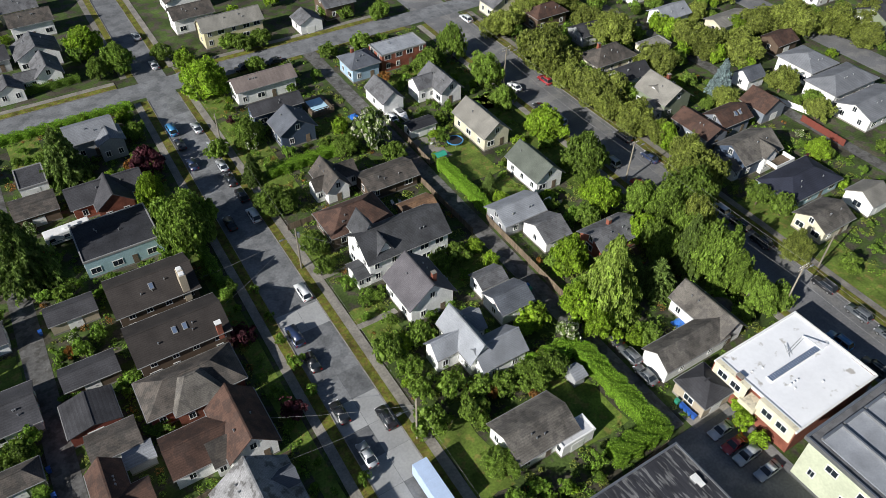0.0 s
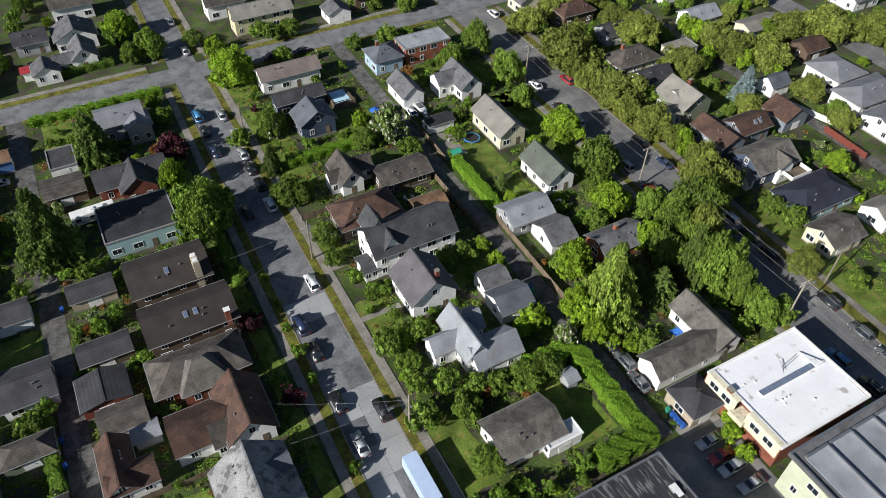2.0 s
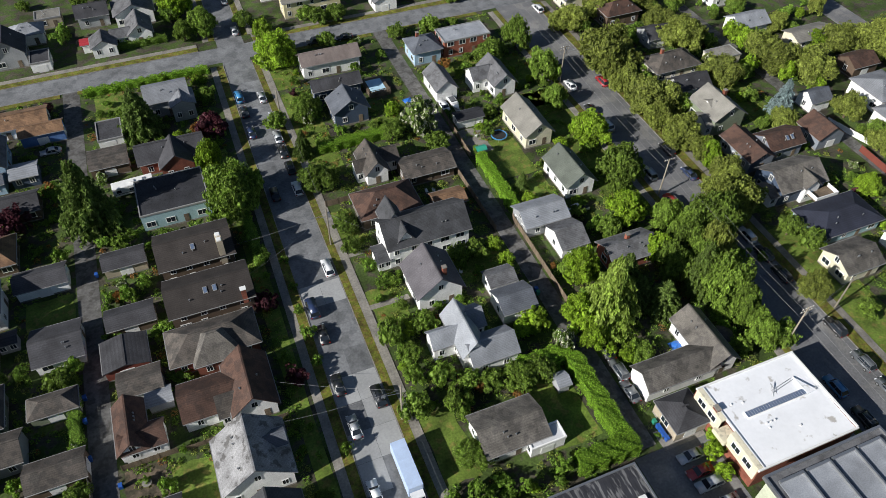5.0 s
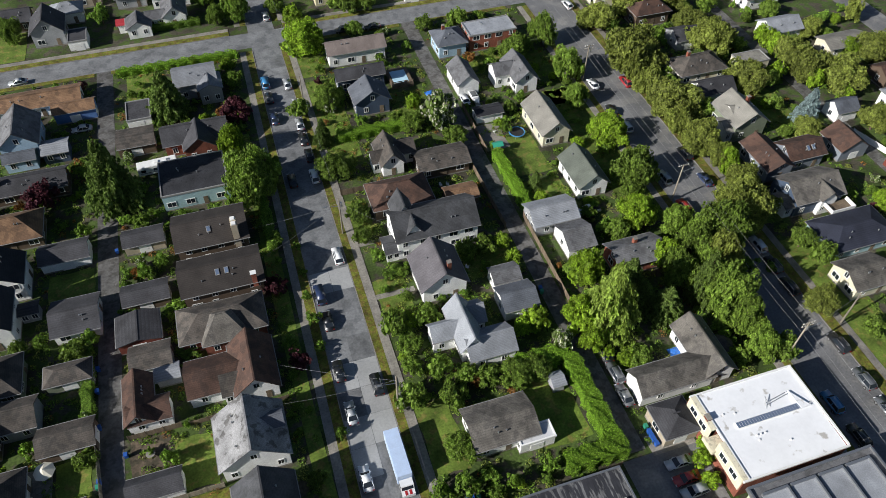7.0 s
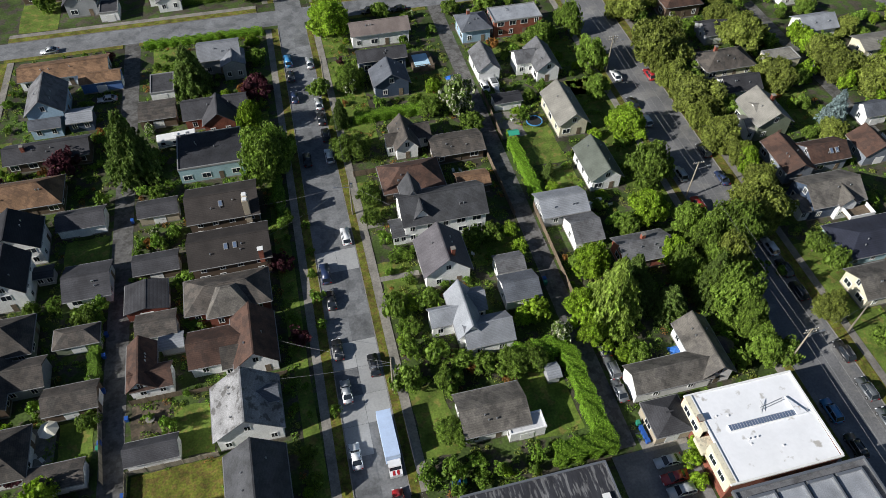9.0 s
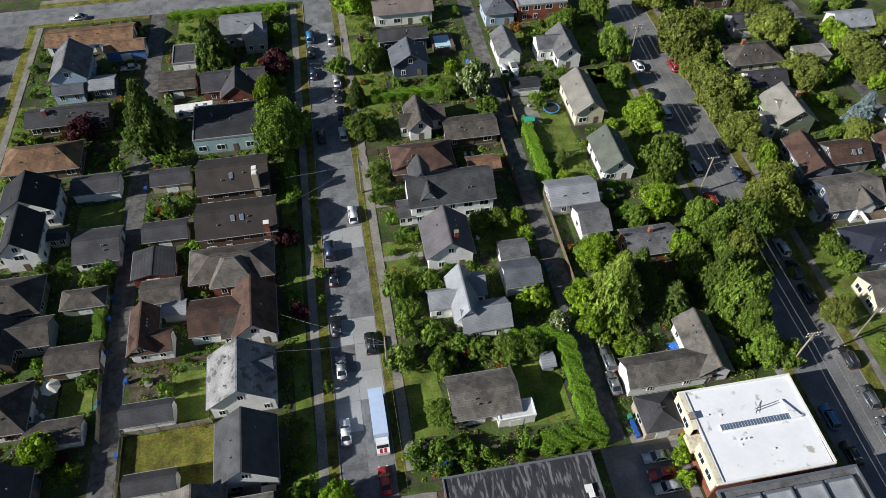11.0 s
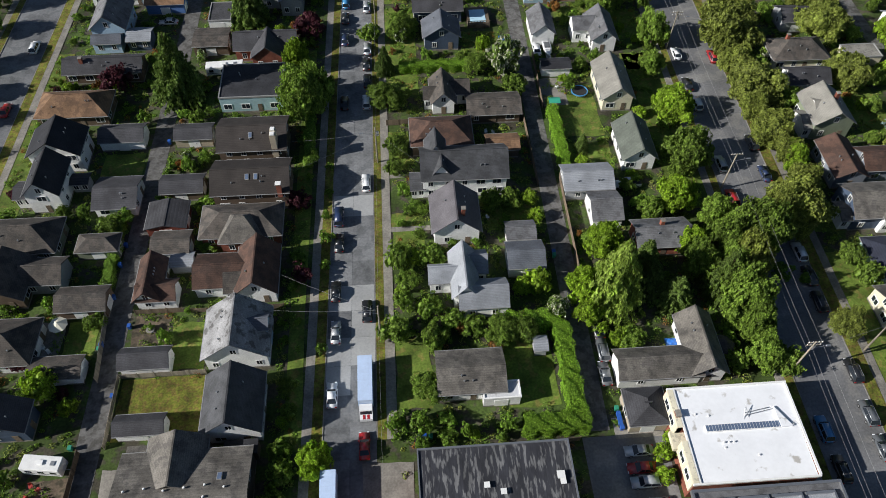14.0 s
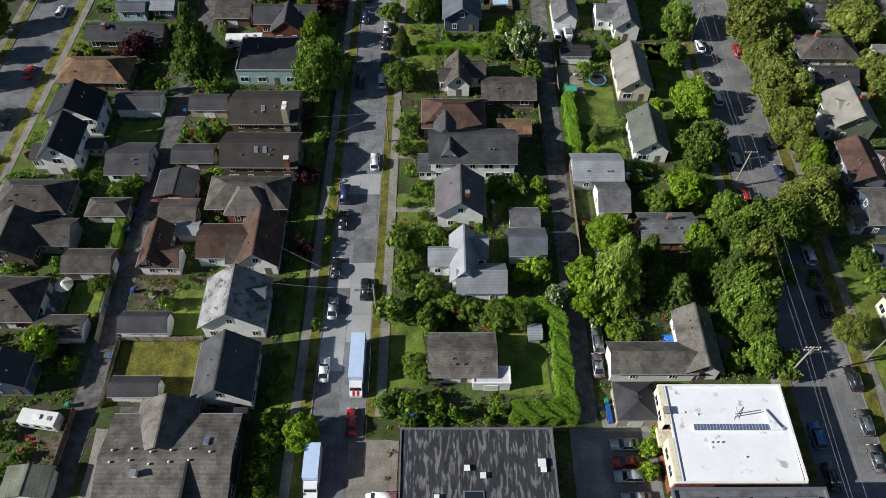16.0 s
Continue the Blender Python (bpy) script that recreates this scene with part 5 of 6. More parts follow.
undergrowth(21, "bush", 2600, "low mixed green garden plants around the houses")
undergrowth(22, "olive", 1700, "low dry olive-green weeds and perennials in the yards")
undergrowth(23, "amber", 260, "scattered reddish flowering garden plants")
hedge(25.8, -55.5, 28.7, -38.5, 2.8)
hedge(18.2, -58.4, 28.9, -55.2, 2.6)
hedge(17.5, -38.8, 27.5, -35.6, 2.6, "dense sunlit bright green hedge")
hedge(34.2, -3.0, 36.4, 18.5, 2.2)
hedge(-46.8, 76.4, -16.2, 78.2, 1.8)
hedge(1.5, 33.6, 18.5, 36.0, 2.2)
hedge(-43.0, 96.0, -24, 97.8, 1.8, "low dark green hedge along the pavement", "bush")
hedge(-19.5, 4.5, -17.8, 20, 2.0, "narrow dark green hedge beside a house", "bush")
for i in range(9):
    tree("lime", 123.4 + 0.3 * math.sin(i * 2.0), 18.5 + i * 2.9, 2.3, 5.6 + 0.5 * math.sin(i * 1.3))
hedge(-55.6, -24.5, -53.8, -9.0, 1.7, "green hedge beside the alley", "bush")


# ---- vehicles ----
PAINT = {k: plain("car_paint_" + k, c, 0.3, m, 0.6) for k, c, m in (
    ("white", (0.78, 0.79, 0.80), 0), ("black", (0.018, 0.019, 0.022), 0), ("silver", (0.46, 0.48, 0.50), 0.3), ("grey", (0.13, 0.14, 0.15), 0.2),
    ("red", (0.36, 0.02, 0.025), 0), ("navy", (0.025, 0.04, 0.095), 0), ("blue", (0.05, 0.21, 0.42), 0))}
LAMP_GLASS, TAIL_GLASS = plain("headlight_glass", (0.7, 0.72, 0.75), 0.1), plain("tail_light_glass", (0.3, 0.01, 0.01), 0.2)
CAR_SHAPE = {  # length, width, height, bonnet height, cabin from the front: foot of the screen, roof front, roof back, tail foot
    "sedan": (4.7, 1.82, 1.45, 0.92, 1.35, 2.05, 3.35, 4.15), "suv": (4.75, 1.88, 1.72, 1.05, 1.25, 1.85, 4.15, 4.6),
    "van": (5.1, 1.98, 1.95, 1.15, 0.85, 1.6, 4.75, 5.0), "pickup": (5.5, 1.95, 1.80, 1.08, 1.45, 2.05, 3.15, 3.45)}
WORD = {"sedan": "saloon car", "suv": "sport utility car", "van": "van", "pickup": "pickup truck"}
CARS = {}


def wheel(root, x, y, r=0.33):
    bm = bmesh.new()
    tube(bm, (x - 0.11, y, r), (x + 0.11, y, r), r, r, 16)
    w = part("wheel", bm, TYRE, root)
    bm = bmesh.new()
    s = 0.02 if x > 0 else -0.02
    tube(bm, (x + s - 0.1, y, r), (x + s + 0.1, y, r), r * 0.62, r * 0.62, 12)
    part("rim", bm, METAL, w)


def car(kind, colour, x, y, turn):
    """Nose towards +y before the turn."""
    m = pose(x, y, 0.03, 0, 0, turn)
    if (kind, colour) in CARS:
        return copy_thing(CARS[kind, colour], m)
    ln, wd, ht, bon, a, b, c, d = CAR_SHAPE[kind]
    name = "car" if kind in ("sedan", "suv") else "van" if kind == "van" else "pickup_truck"
    root = thing(name, f"{colour} {WORD[kind]} parked on the ground", "car" if name == "car" else "van" if kind == "van" else "pickup truck", x, y, 0.03, turn, group="parked vehicles")
    f, h = ln / 2, wd / 2
    bm = box(-h, -f, 0.28, h, f, bon, 0.0)
    for v in bm.verts:
        if v.co.z > 0.6:
            v.co.y *= 0.965
            v.co.x *= 0.95
            if v.co.y > 0:
                v.co.z -= 0.16
    bmesh.ops.bevel(bm, geom=bm.edges[:], offset=0.14, segments=3, affect="EDGES")
    part("body", bm, PAINT[colour], root, "", True)
    # glasshouse with a painted roof
    lo, hi = bon - 0.08, ht - 0.09
    g = solid(bmesh.new(), [[(-h * .9, f - a, lo), (h * .9, f - a, lo), (h * .74, f - b, hi), (-h * .74, f - b, hi)], [(h * .9, f - d, lo), (-h * .9, f - d, lo), (-h * .74, f - c, hi), (h * .74, f - c, hi)],
                             [(h * .9, f - a, lo), (h * .9, f - d, lo), (h * .74, f - c, hi), (h * .74, f - b, hi)], [(-h * .9, f - d, lo), (-h * .9, f - a, lo), (-h * .74, f - b, hi), (-h * .74, f - c, hi)],
                             [(-h * .74, f - b, hi), (h * .74, f - b, hi), (h * .74, f - c, hi), (-h * .74, f - c, hi)]])
    part("window_glass", g, GLASS, root, "dark tinted windows")
    r = box(-h * .76, f - c - 0.05, hi - 0.02, h * .76, f - b + 0.05, ht, 0.04)
    part("roof", r, PAINT[colour], root, "", True)
    for s in (-1, 1):
        mid = (b + c) / 2 - 0.1
        for k0, k1 in (((h * .91 * s, f - mid, lo), (h * .76 * s, f - mid, hi)), ((h * .91 * s, f - a, lo), (h * .76 * s, f - b, hi)), ((h * .91 * s, f - d, lo), (h * .76 * s, f - c, hi))):
            bm = bmesh.new()
            tube(bm, k0, k1, 0.05, 0.05, 6)
            part("pillar", bm, PAINT[colour], root)
        part("mirror", box(s * h * .95 - 0.12, f - a - 0.35, bon - 0.02, s * h * .95 + 0.12, f - a - 0.2, bon + 0.14, 0.03), PAINT[colour], root)
        part("headlight", box(s * h * .7 - 0.22, f - 0.12, 0.58, s * h * .7 + 0.2, f + 0.01, 0.74, 0.03), LAMP_GLASS, root)
        part("tail_light", box(s * h * .75 - 0.15, -f - 0.01, 0.65, s * h * .75 + 0.14, -f + 0.12, 0.86, 0.03), TAIL_GLASS, root)
        for yy in (f - 0.9, -f + 0.95):
            wheel(root, s * (h - 0.1), yy)
    if kind == "pickup":
        part("load_bed", box(-h * .8, -f + 0.15, bon - 0.05, h * .8, f - d - 0.1, bon + 0.02), TYRE, root)
    if kind == "suv":
        for s in (-1, 1):
            part("roof_rail", box(s * h * .66 - 0.03, f - c + 0.1, ht, s * h * .66 + 0.03, f - b - 0.1, ht + 0.06, 0.01), METAL, root)
    CARS[kind, colour] = root
    return root


car("suv", "white", -6.7, -1.3, 0)
car("sedan", "black", -6.2, 37.1, 0)
car("suv", "black", -6.0, 30.9, 0)
car("suv", "white", -6.3, 23.6, 0)
car("sedan", "silver", -5.9, 42.8, 0)
car("sedan", "silver", -5.1, 50.7, 0)
car("sedan", "navy", -11.3, 46.8, 0)
car("sedan", "black", -11.3, 23.6, 0)
car("van", "navy", -12.2, -10.1, 0)
car("sedan", "black", -12.1, -16.7, 0)
car("sedan", "black", -12.6, -28.0, 0)
car("suv", "black", -6.9, -32.7, 0)
car("sedan", "silver", -12.5, -36.8, 0)
car("sedan", "white", -13.0, -48.9, 0)
car("sedan", "red", -7.7, -58.1, 0)
car("sedan", "white", 69.2, 36.3, 0)
car("suv", "red", 77.8, 34.8, 0)
car("sedan", "black", 68.8, 25.1, 0)
car("suv", "white", 69.1, 18.3, 0)
car("suv", "silver", 68.7, -0.7, 0)
car("suv", "black", 77.5, 5.1, 0)
car("sedan", "navy", 77.2, -4.1, 0)
car("suv", "red", 68.1, -10.3, 0)
car("suv", "white", 76.7, -24.9, 0)
car("suv", "black", 76.5, -30.5, 0)
car("suv", "black", 76.1, -36.3, 0)
car("suv", "black", 76.5, -50.6, 0)
car("suv", "grey", 75.7, -58.4, 0)
car("sedan", "grey", 75.5, -64.4, 0)
car("suv", "blue", 67.2, -60.6, 0)
car("suv", "black", 67.3, -67.3, 0)
car("sedan", "silver", 36.0, -62.0, 90)
car("sedan", "red", 35.8, -64.8, 90)
car("suv", "silver", 35.9, -67.1, 90)
car("sedan", "silver", 36.5, -70.5, 90)
car("sedan", "black", 34.2, -39.0, 0)
car("suv", "grey", 34.1, -43.5, 0)
car("sedan", "grey", 33.5, -48.1, 0)
car("pickup", "white", 47.6, -5.0, 90)
car("suv", "white", -86.1, 48.3, 0)
car("sedan", "red", -86.8, 25.9, 0)
car("sedan", "black", -87.2, 9.9, 0)
car("van", "blue", -11.1, 62.1, 0)
car("sedan", "silver", -5.8, 60.0, 0)
car("sedan", "black", -11.2, 55.5, 0)
car("sedan", "silver", -70.9, 81.2, 90)
car("sedan", "silver", -55.5, 56.7, 90)
car("suv", "black", 13.6, 80.7, 90)
car("suv", "white", 79.6, 74.4, 0)
car("sedan", "white", 35.4, 40.3, 0)
car("sedan", "silver", -5.4, 112.3, 0)
car("sedan", "silver", -5.8, 94.1, 0)
car("sedan", "black", 21.8, 79.9, 90)
car("van", "white", -2.3, -70.6, 90)


def box_truck(x, y, turn, ln, label, stripes):
    root = thing("box_truck", label, "truck", x, y, 0.03, turn)
    # white box panels; the blue in their colour paints in the sky's reflection
    body = part("cargo_box", box(-1.22, -ln / 2, 0.95, 1.22, ln / 2 - 2.3, 3.6, 0.04), plain("sky_tinted_white_panel", (0.50, 0.62, 0.82), 0.35), root)
    for i in range(int(ln)):
        part("roof_rib", box(-1.2, -ln / 2 + 0.3 + i * (ln - 2.6) / int(ln), 3.6, 1.2, -ln / 2 + 0.36 + i * (ln - 2.6) / int(ln), 3.625), body.data.materials[0], body)
    part("chassis", box(-1.0, -ln / 2 + 0.1, 0.5, 1.0, ln / 2 - 0.4, 0.95), TYRE, root)
    f = ln / 2
    cab = solid(bmesh.new(), [[(-1.05, f - 2.2, .45), (-1.05, f, .45), (-1.05, f, 1.25), (-1.05, f - .75, 1.5), (-1.05, f - 1.1, 2.35), (-1.05, f - 2.2, 2.4)][::-1], [(1.05, f - 2.2, .45), (1.05, f, .45), (1.05, f, 1.25), (1.05, f - .75, 1.5), (1.05, f - 1.1, 2.35), (1.05, f - 2.2, 2.4)]]
                + [[(-1.05, *p), (1.05, *p), (1.05, *q), (-1.05, *q)] for p, q in (((f - 2.2, .45), (f, .45)), ((f, .45), (f, 1.25)), ((f, 1.25), (f - .75, 1.5)), ((f - .75, 1.5), (f - 1.1, 2.35)), ((f - 1.1, 2.35), (f - 2.2, 2.4)), ((f - 2.2, 2.4), (f - 2.2, .45)))])
    cab_ob = part("cab", cab, PAINT["white"], root)
    wind = solid(bmesh.new(), [[(-.95, f - .76, 1.53), (.95, f - .76, 1.53), (.95, f - 1.08, 2.3), (-.95, f - 1.08, 2.3)], [(-.95, f - .9, 1.5), (.95, f - .9, 1.5), (.95, f - 1.2, 2.27), (-.95, f - 1.2, 2.27)]])
    part("windscreen", wind, GLASS, cab_ob)
    for s in (-1, 1):
        part("side_window", box(s * 1.06 - 0.02, f - 1.9, 1.5, s * 1.06 + 0.02, f - 1.1, 2.15), GLASS, cab_ob)
        part("headlight", box(s * .8 - .15, f - .04, .75, s * .8 + .15, f + .03, .98, .02), LAMP_GLASS, cab_ob)
        if stripes:
            st = solid(bmesh.new(), gable_faces(((s * .35 - .2, f - .7), (s * .35 + .2, f - .7), (s * .35 + .2, f - .02), (s * .35 - .2, f - .02)), 1.25, 1.3))
            for v in st.verts:
                v.co.z += 0.25 * (f - v.co.y) / .75
            part("bonnet_stripe", st, PAINT["red"], cab_ob, "red bonnet stripe")
        for yy in (f - 1.0, -f + 1.6):
            wheel(root, s * 0.95, yy, 0.46)


box_truck(-7.3, -48.6, 180, 10.6, "long white box truck with red bonnet stripes parked on the street", True)
box_truck(-13.1, -66.6, 180, 7.8, "white box truck parked beside the kerb", False)


def caravan(x, y, turn, ln, label):
    root = thing("caravan", label, "caravan", x, y, 0.0, turn)
    part("body", box(-ln / 2, -1.2, 0.5, ln / 2, 1.2, 2.75, 0.09), plain("caravan_white", (0.76, 0.76, 0.74), 0.4), root)
    part("roof_unit", box(-0.5, -0.4, 2.75, 0.5, 0.4, 3.0, 0.08), TRIM, root)
    part("roof_hatch", box(ln / 4, -0.35, 2.75, ln / 4 + 0.7, 0.35, 2.86, 0.03), METAL, root)
    for i in range(3):
        part("window", box(-ln / 2 + 0.7 + i * ln / 3.2, -1.23, 1.4, -ln / 2 + 1.7 + i * ln / 3.2, -1.18, 2.1, 0.02), GLASS, root)
    part("stripe", box(-ln / 2 + 0.3, -1.225, 1.05, ln / 2 - 0.3, -1.19, 1.2), PAINT["grey"], root)
    for s in (-1, 1):
        bm = bmesh.new()
        tube(bm, (0.3, s * 1.0 - 0.1, 0.34), (0.3, s * 1.0 + 0.1, 0.34), 0.34, 0.34, 14)
        part("wheel", bm, TYRE, root)
    bm = bmesh.new()
    tube(bm, (ln / 2 - 0.2, 0, 0.55), (ln / 2 + 1.1, 0, 0.5), 0.06, 0.06, 6)
    part("tow_bar", bm, METAL, root)


caravan(-39.2, 36.6, 3, 8.6, "long white caravan parked behind a house")
caravan(-57.2, -58.1, -8, 6.2, "white caravan parked in a dirt yard")

boat = thing("motorboat", "small white motorboat on a trailer in a driveway", "boat", 38.0, 40.0, 0.0, 180)
hull = bmesh.new()
tube(hull, (0, -2.6, 1.0), (0, 0.6, 1.0), 1.05, 1.05, 12)
tube(hull, (0, 0.6, 1.0), (0, 3.0, 1.05), 1.05, 0.1, 12)
for v in hull.verts:
    v.co.z = min(v.co.z, 1.2)
part("hull", hull, PAINT["white"], boat, "", True)
part("cockpit", box(-0.7, -2.2, 1.18, 0.7, 0.0, 1.26, 0.03), PAINT["grey"], boat)
part("windscreen", box(-0.75, 0.0, 1.2, 0.75, 0.1, 1.45, 0.03), GLASS, boat)
part("trailer", box(-0.6, -2.5, 0.25, 0.6, 3.4, 0.4), METAL, boat)

# ---- poles and power lines ----
def pole(x, y, h, arms, lamp=0, lean=(0, 0), transformer=False):
    root = thing("utility_pole", "tall weathered wooden utility pole with crossarm beside the street", "utility pole", x, y)
    bm = bmesh.new()
    tube(bm, (0, 0, -0.3), (lean[0], lean[1], h), 0.19, 0.13, 10)
    part("pole", bm, POLE_WOOD, root)
    for z in arms:
        a = part("crossarm", box(-1.25, -0.07, h - z - 0.09, 1.25, 0.07, h - z + 0.09, 0.02), POLE_WOOD, root)
        a.location = (lean[0], lean[1], 0)
        for ix in (-1.1, -0.5, 0.5, 1.1):
            bm = bmesh.new()
            tube(bm, (ix, 0, h - z + 0.08), (ix, 0, h - z + 0.32), 0.06, 0.04, 8)
            part("insulator", bm, TRIM, a)
    if lamp:
        bm = bmesh.new()
        tube(bm, (0, 0, h - 2.2), (lamp * 2.6, 0, h - 1.6), 0.05, 0.04, 6)
        l = part("lamp_arm", bm, METAL, root)
        part("lamp_head", box(lamp * 2.9 - 0.4, -0.16, h - 1.72, lamp * 2.9 + 0.4, 0.16, h - 1.5, 0.05), METAL, l)
    if transformer:
        bm = bmesh.new()
        tube(bm, (0.42, 0, h - 2.3), (0.42, 0, h - 1.2), 0.26, 0.26, 12)
        part("transformer", bm, METAL, root)


def wire(points, sag=0.5, r=0.016):
    c = bpy.data.curves.new("power_line", "CURVE")
    c.dimensions, c.bevel_depth, c.bevel_resolution = "3D", r, 1
    for a, b in zip(points, points[1:]):
        s = c.splines.new("POLY")
        s.points.add(10)
        for i, p in enumerate(s.points):
            f = i / 10
            v = Vector(a).lerp(Vector(b), f)
            p.co = (v.x, v.y, v.z - 4 * sag * f * (1 - f), 1)
    c.materials.append(WIRE)
    tagged(new("power_line", c), "thin sagging overhead cable between utility poles", "cable", "overhead cables")


pole(65.1, -50.3, 11.5, (0.3, 1.1), 1, (0.2, 0), True)
pole(66.7, -7.4, 10.6, (0.3,), 1, (0.1, 0))
pole(67.6, 39.1, 10.8, (0.3, 1.0), 1, (0.1, 0), True)
pole(80.4, -46.6, 9.0, ())
pole(-4.6, -38.1, 10.4, (), -1)
pole(-4.2, 5.0, 10.2, (), -1, (0, 0), True)
pole(-3.6, 49.0, 9.8, ())
pole(82.5, 40.5, 8.0, ())
for dx, dz in ((-0.9, 0), (1.1, 0)):
    wire([(64.4 + dx, -95, 11.1 + dz), (65.2 + dx, -50.3, 11.3 + dz), (66.8 + dx, -7.4, 10.5 + dz), (67.7 + dx, 39.1, 10.7 + dz), (68.7 + dx, 84, 10.5 + dz)], 0.5, 0.02)
wire([(64.9, -95, 8.0), (65.3, -50.3, 8.2), (66.8, -7.4, 7.6), (67.7, 39.1, 7.8), (68.7, 84, 7.6)], 0.6, 0.02)
wire([(-4.6, -85, 8.6), (-4.6, -38.1, 8.8), (-4.2, 5.0, 8.6), (-3.6, 49, 8.4), (-3.4, 90, 8.2)], 0.6, 0.012)
wire([(-4.6, -38.1, 9.2), (-23.5, -34.5, 5.6)], 0.5)
wire([(-4.6, -38.1, 9.0), (-22.7, -26, 4.6)], 0.5)
wire([(-4.2, 5.0, 9.0), (-22.4, -2.5, 5.8)], 0.6)
wire([(-4.2, 5.0, 9.0), (-22.6, 6.5, 5.8)], 0.5)
wire([(-4.2, 5.0, 9.0), (4.6, -2.0, 6.4)], 0.2)
wire([(65.2, -50.3, 8.5), (80.4, -46.6, 8.8)], 0.3)
wire([(67.7, 39.1, 8.5), (82.5, 40.5, 7.8)], 0.3)

# ---- garden things ----
def fence(x0, y0, x1, y1, h=1.7, material=WOOD, label="weathered wooden board fence"):
    ln = math.hypot(x1 - x0, y1 - y0)
    root = thing("fence", label, "fence", x0, y0, 0, math.degrees(math.atan2(y1 - y0, x1 - x0)))
    n = max(2, int(ln / 2.4))
    for i in range(n + 1):
        part("post", box(i * ln / n - 0.06, -0.06, -0.1, i * ln / n + 0.06, 0.06, h + 0.12), material, root)
    wide = ln / n / 6
    boards = []
    for k in range(3):
        bm = box(0.003, -0.02, 0.06, wide - 0.003, 0.02, h - 0.03 * k)
        mesh = bpy.data.meshes.new("board")
        bm.to_mesh(mesh)
        bm.free()
        mesh.materials.append(material)
        boards.append(mesh)
    for i in range(6 * n):
        shared("board", boards[i * 7 % 3], root, pose(i * wide, 0, 0))


fence(-34.5, -43.0, -48.6, -43.0, 1.5, POLE_WOOD)
fence(-49.0, -43.0, -49.0, -55.5, 1.4, POLE_WOOD)
fence(-52.6, -43.5, -53.6, -28.0, 1.9, POLE_WOOD)
fence(33.6, -2.0, 33.0, -36.0, 1.7, WOOD)
fence(28.8, -4.0, 28.6, 24.0, 1.7)
fence(-2.0, 16.2, 6.0, 16.2, 1.7)
fence(-38.5, -30.4, -22.0, -30.4, 1.3)
fence(-48.5, -30.2, -40.0, -30.2, 1.6)
fence(33.6, 20, 34.0, 38, 1.7)
fence(-52.8, -56.0, -53.4, -75.0, 1.7, WOOD)
fence(18.5, -60.0, 27.0, -59.4, 1.6)
fence(119.6, -24.0, 120.1, -11.8, 1.8, WALL["redwood"], "red-stained wooden board fence")
fence(120.8, -0.2, 124.0, -11.2, 1.6, TRIM, "white painted board fence")

tramp = thing("trampoline", "round blue garden trampoline on a lawn", "trampoline", 42.9, 24.1)
bm = bmesh.new()
bmesh.ops.create_cone(bm, cap_ends=True, segments=24, radius1=1.75, radius2=1.75, depth=0.08, matrix=pose(0, 0, 0.85))
part("mat", bm, TYRE, tramp)
bm = bmesh.new()
for i in range(24):
    a, b = i * math.pi / 12, (i + 1) * math.pi / 12
    tube(bm, (1.85 * math.cos(a), 1.85 * math.sin(a), 0.88), (1.85 * math.cos(b), 1.85 * math.sin(b), 0.88), 0.16, 0.16, 6)
part("pad", bm, PAINT["blue"], tramp, "blue edge pad")
for i in range(6):
    bm = bmesh.new()
    a = i * math.pi / 3
    tube(bm, (1.8 * math.cos(a), 1.8 * math.sin(a), 0), (1.8 * math.cos(a), 1.8 * math.sin(a), 0.85), 0.04, 0.04, 6)
    part("leg", bm, METAL, tramp)

parasol = thing("parasol", "open cream garden parasol over a patio", "parasol", -60.9, -32.7)
bm = bmesh.new()
tube(bm, (0, 0, 0), (0, 0, 2.6), 0.04, 0.03, 8)
part("pole", bm, WOOD, parasol)
bm = bmesh.new()
bmesh.ops.create_cone(bm, cap_ends=False, segments=8, radius1=1.7, radius2=0.06, depth=0.75, matrix=pose(0, 0, 2.45))
bmesh.ops.solidify(bm, geom=bm.faces[:], thickness=0.03)
part("canopy", bm, plain("cream_canvas", (0.72, 0.68, 0.55), 0.8), parasol)

play = thing("play_tower", "wooden garden play tower with green canopy", "play tower", 36.0, 19.6)
for sx in (-0.9, 0.9):
    for sy in (-0.7, 0.7):
        part("post", box(sx - 0.06, sy - 0.06, 0, sx + 0.06, sy + 0.06, 2.4), WOOD, play)
part("platform", box(-1, -0.8, 1.2, 1, 0.8, 1.3), WOOD, play)
bm = solid(bmesh.new(), roof_faces(1.3, 1.0, 2.3, 0.5, "gx", 0.05))
part("canopy", bm, plain("green_canvas", (0.03, 0.30, 0.20), 0.7), play)

deck = thing("pool_deck", "raised wooden deck with a blue pool behind a house", "deck", 22.3, 54)
part("deck", box(-2.8, -3.6, 0, 2.8, 3.6, 1.1), WOOD, deck)
part("pool", box(-2.1, -2.6, 1.0, 1.9, 2.6, 1.16, 0.05), plain("pool_water", (0.45, 0.66, 0.78), 0.15), deck, "pale blue pool water")
for i in range(8):
    part("rail_post", box(-2.8, -3.6 + i * 1.0, 1.1, -2.7, -3.5 + i * 1.0, 2.0), WOOD, deck)
    part("rail_post", box(-2.7 + i * 0.75, -3.6, 1.1, -2.6 + i * 0.75, -3.5, 2.0), WOOD, deck)
part("handrail", box(-2.85, -3.65, 2.0, 2.8, -3.45, 2.08), WOOD, deck)

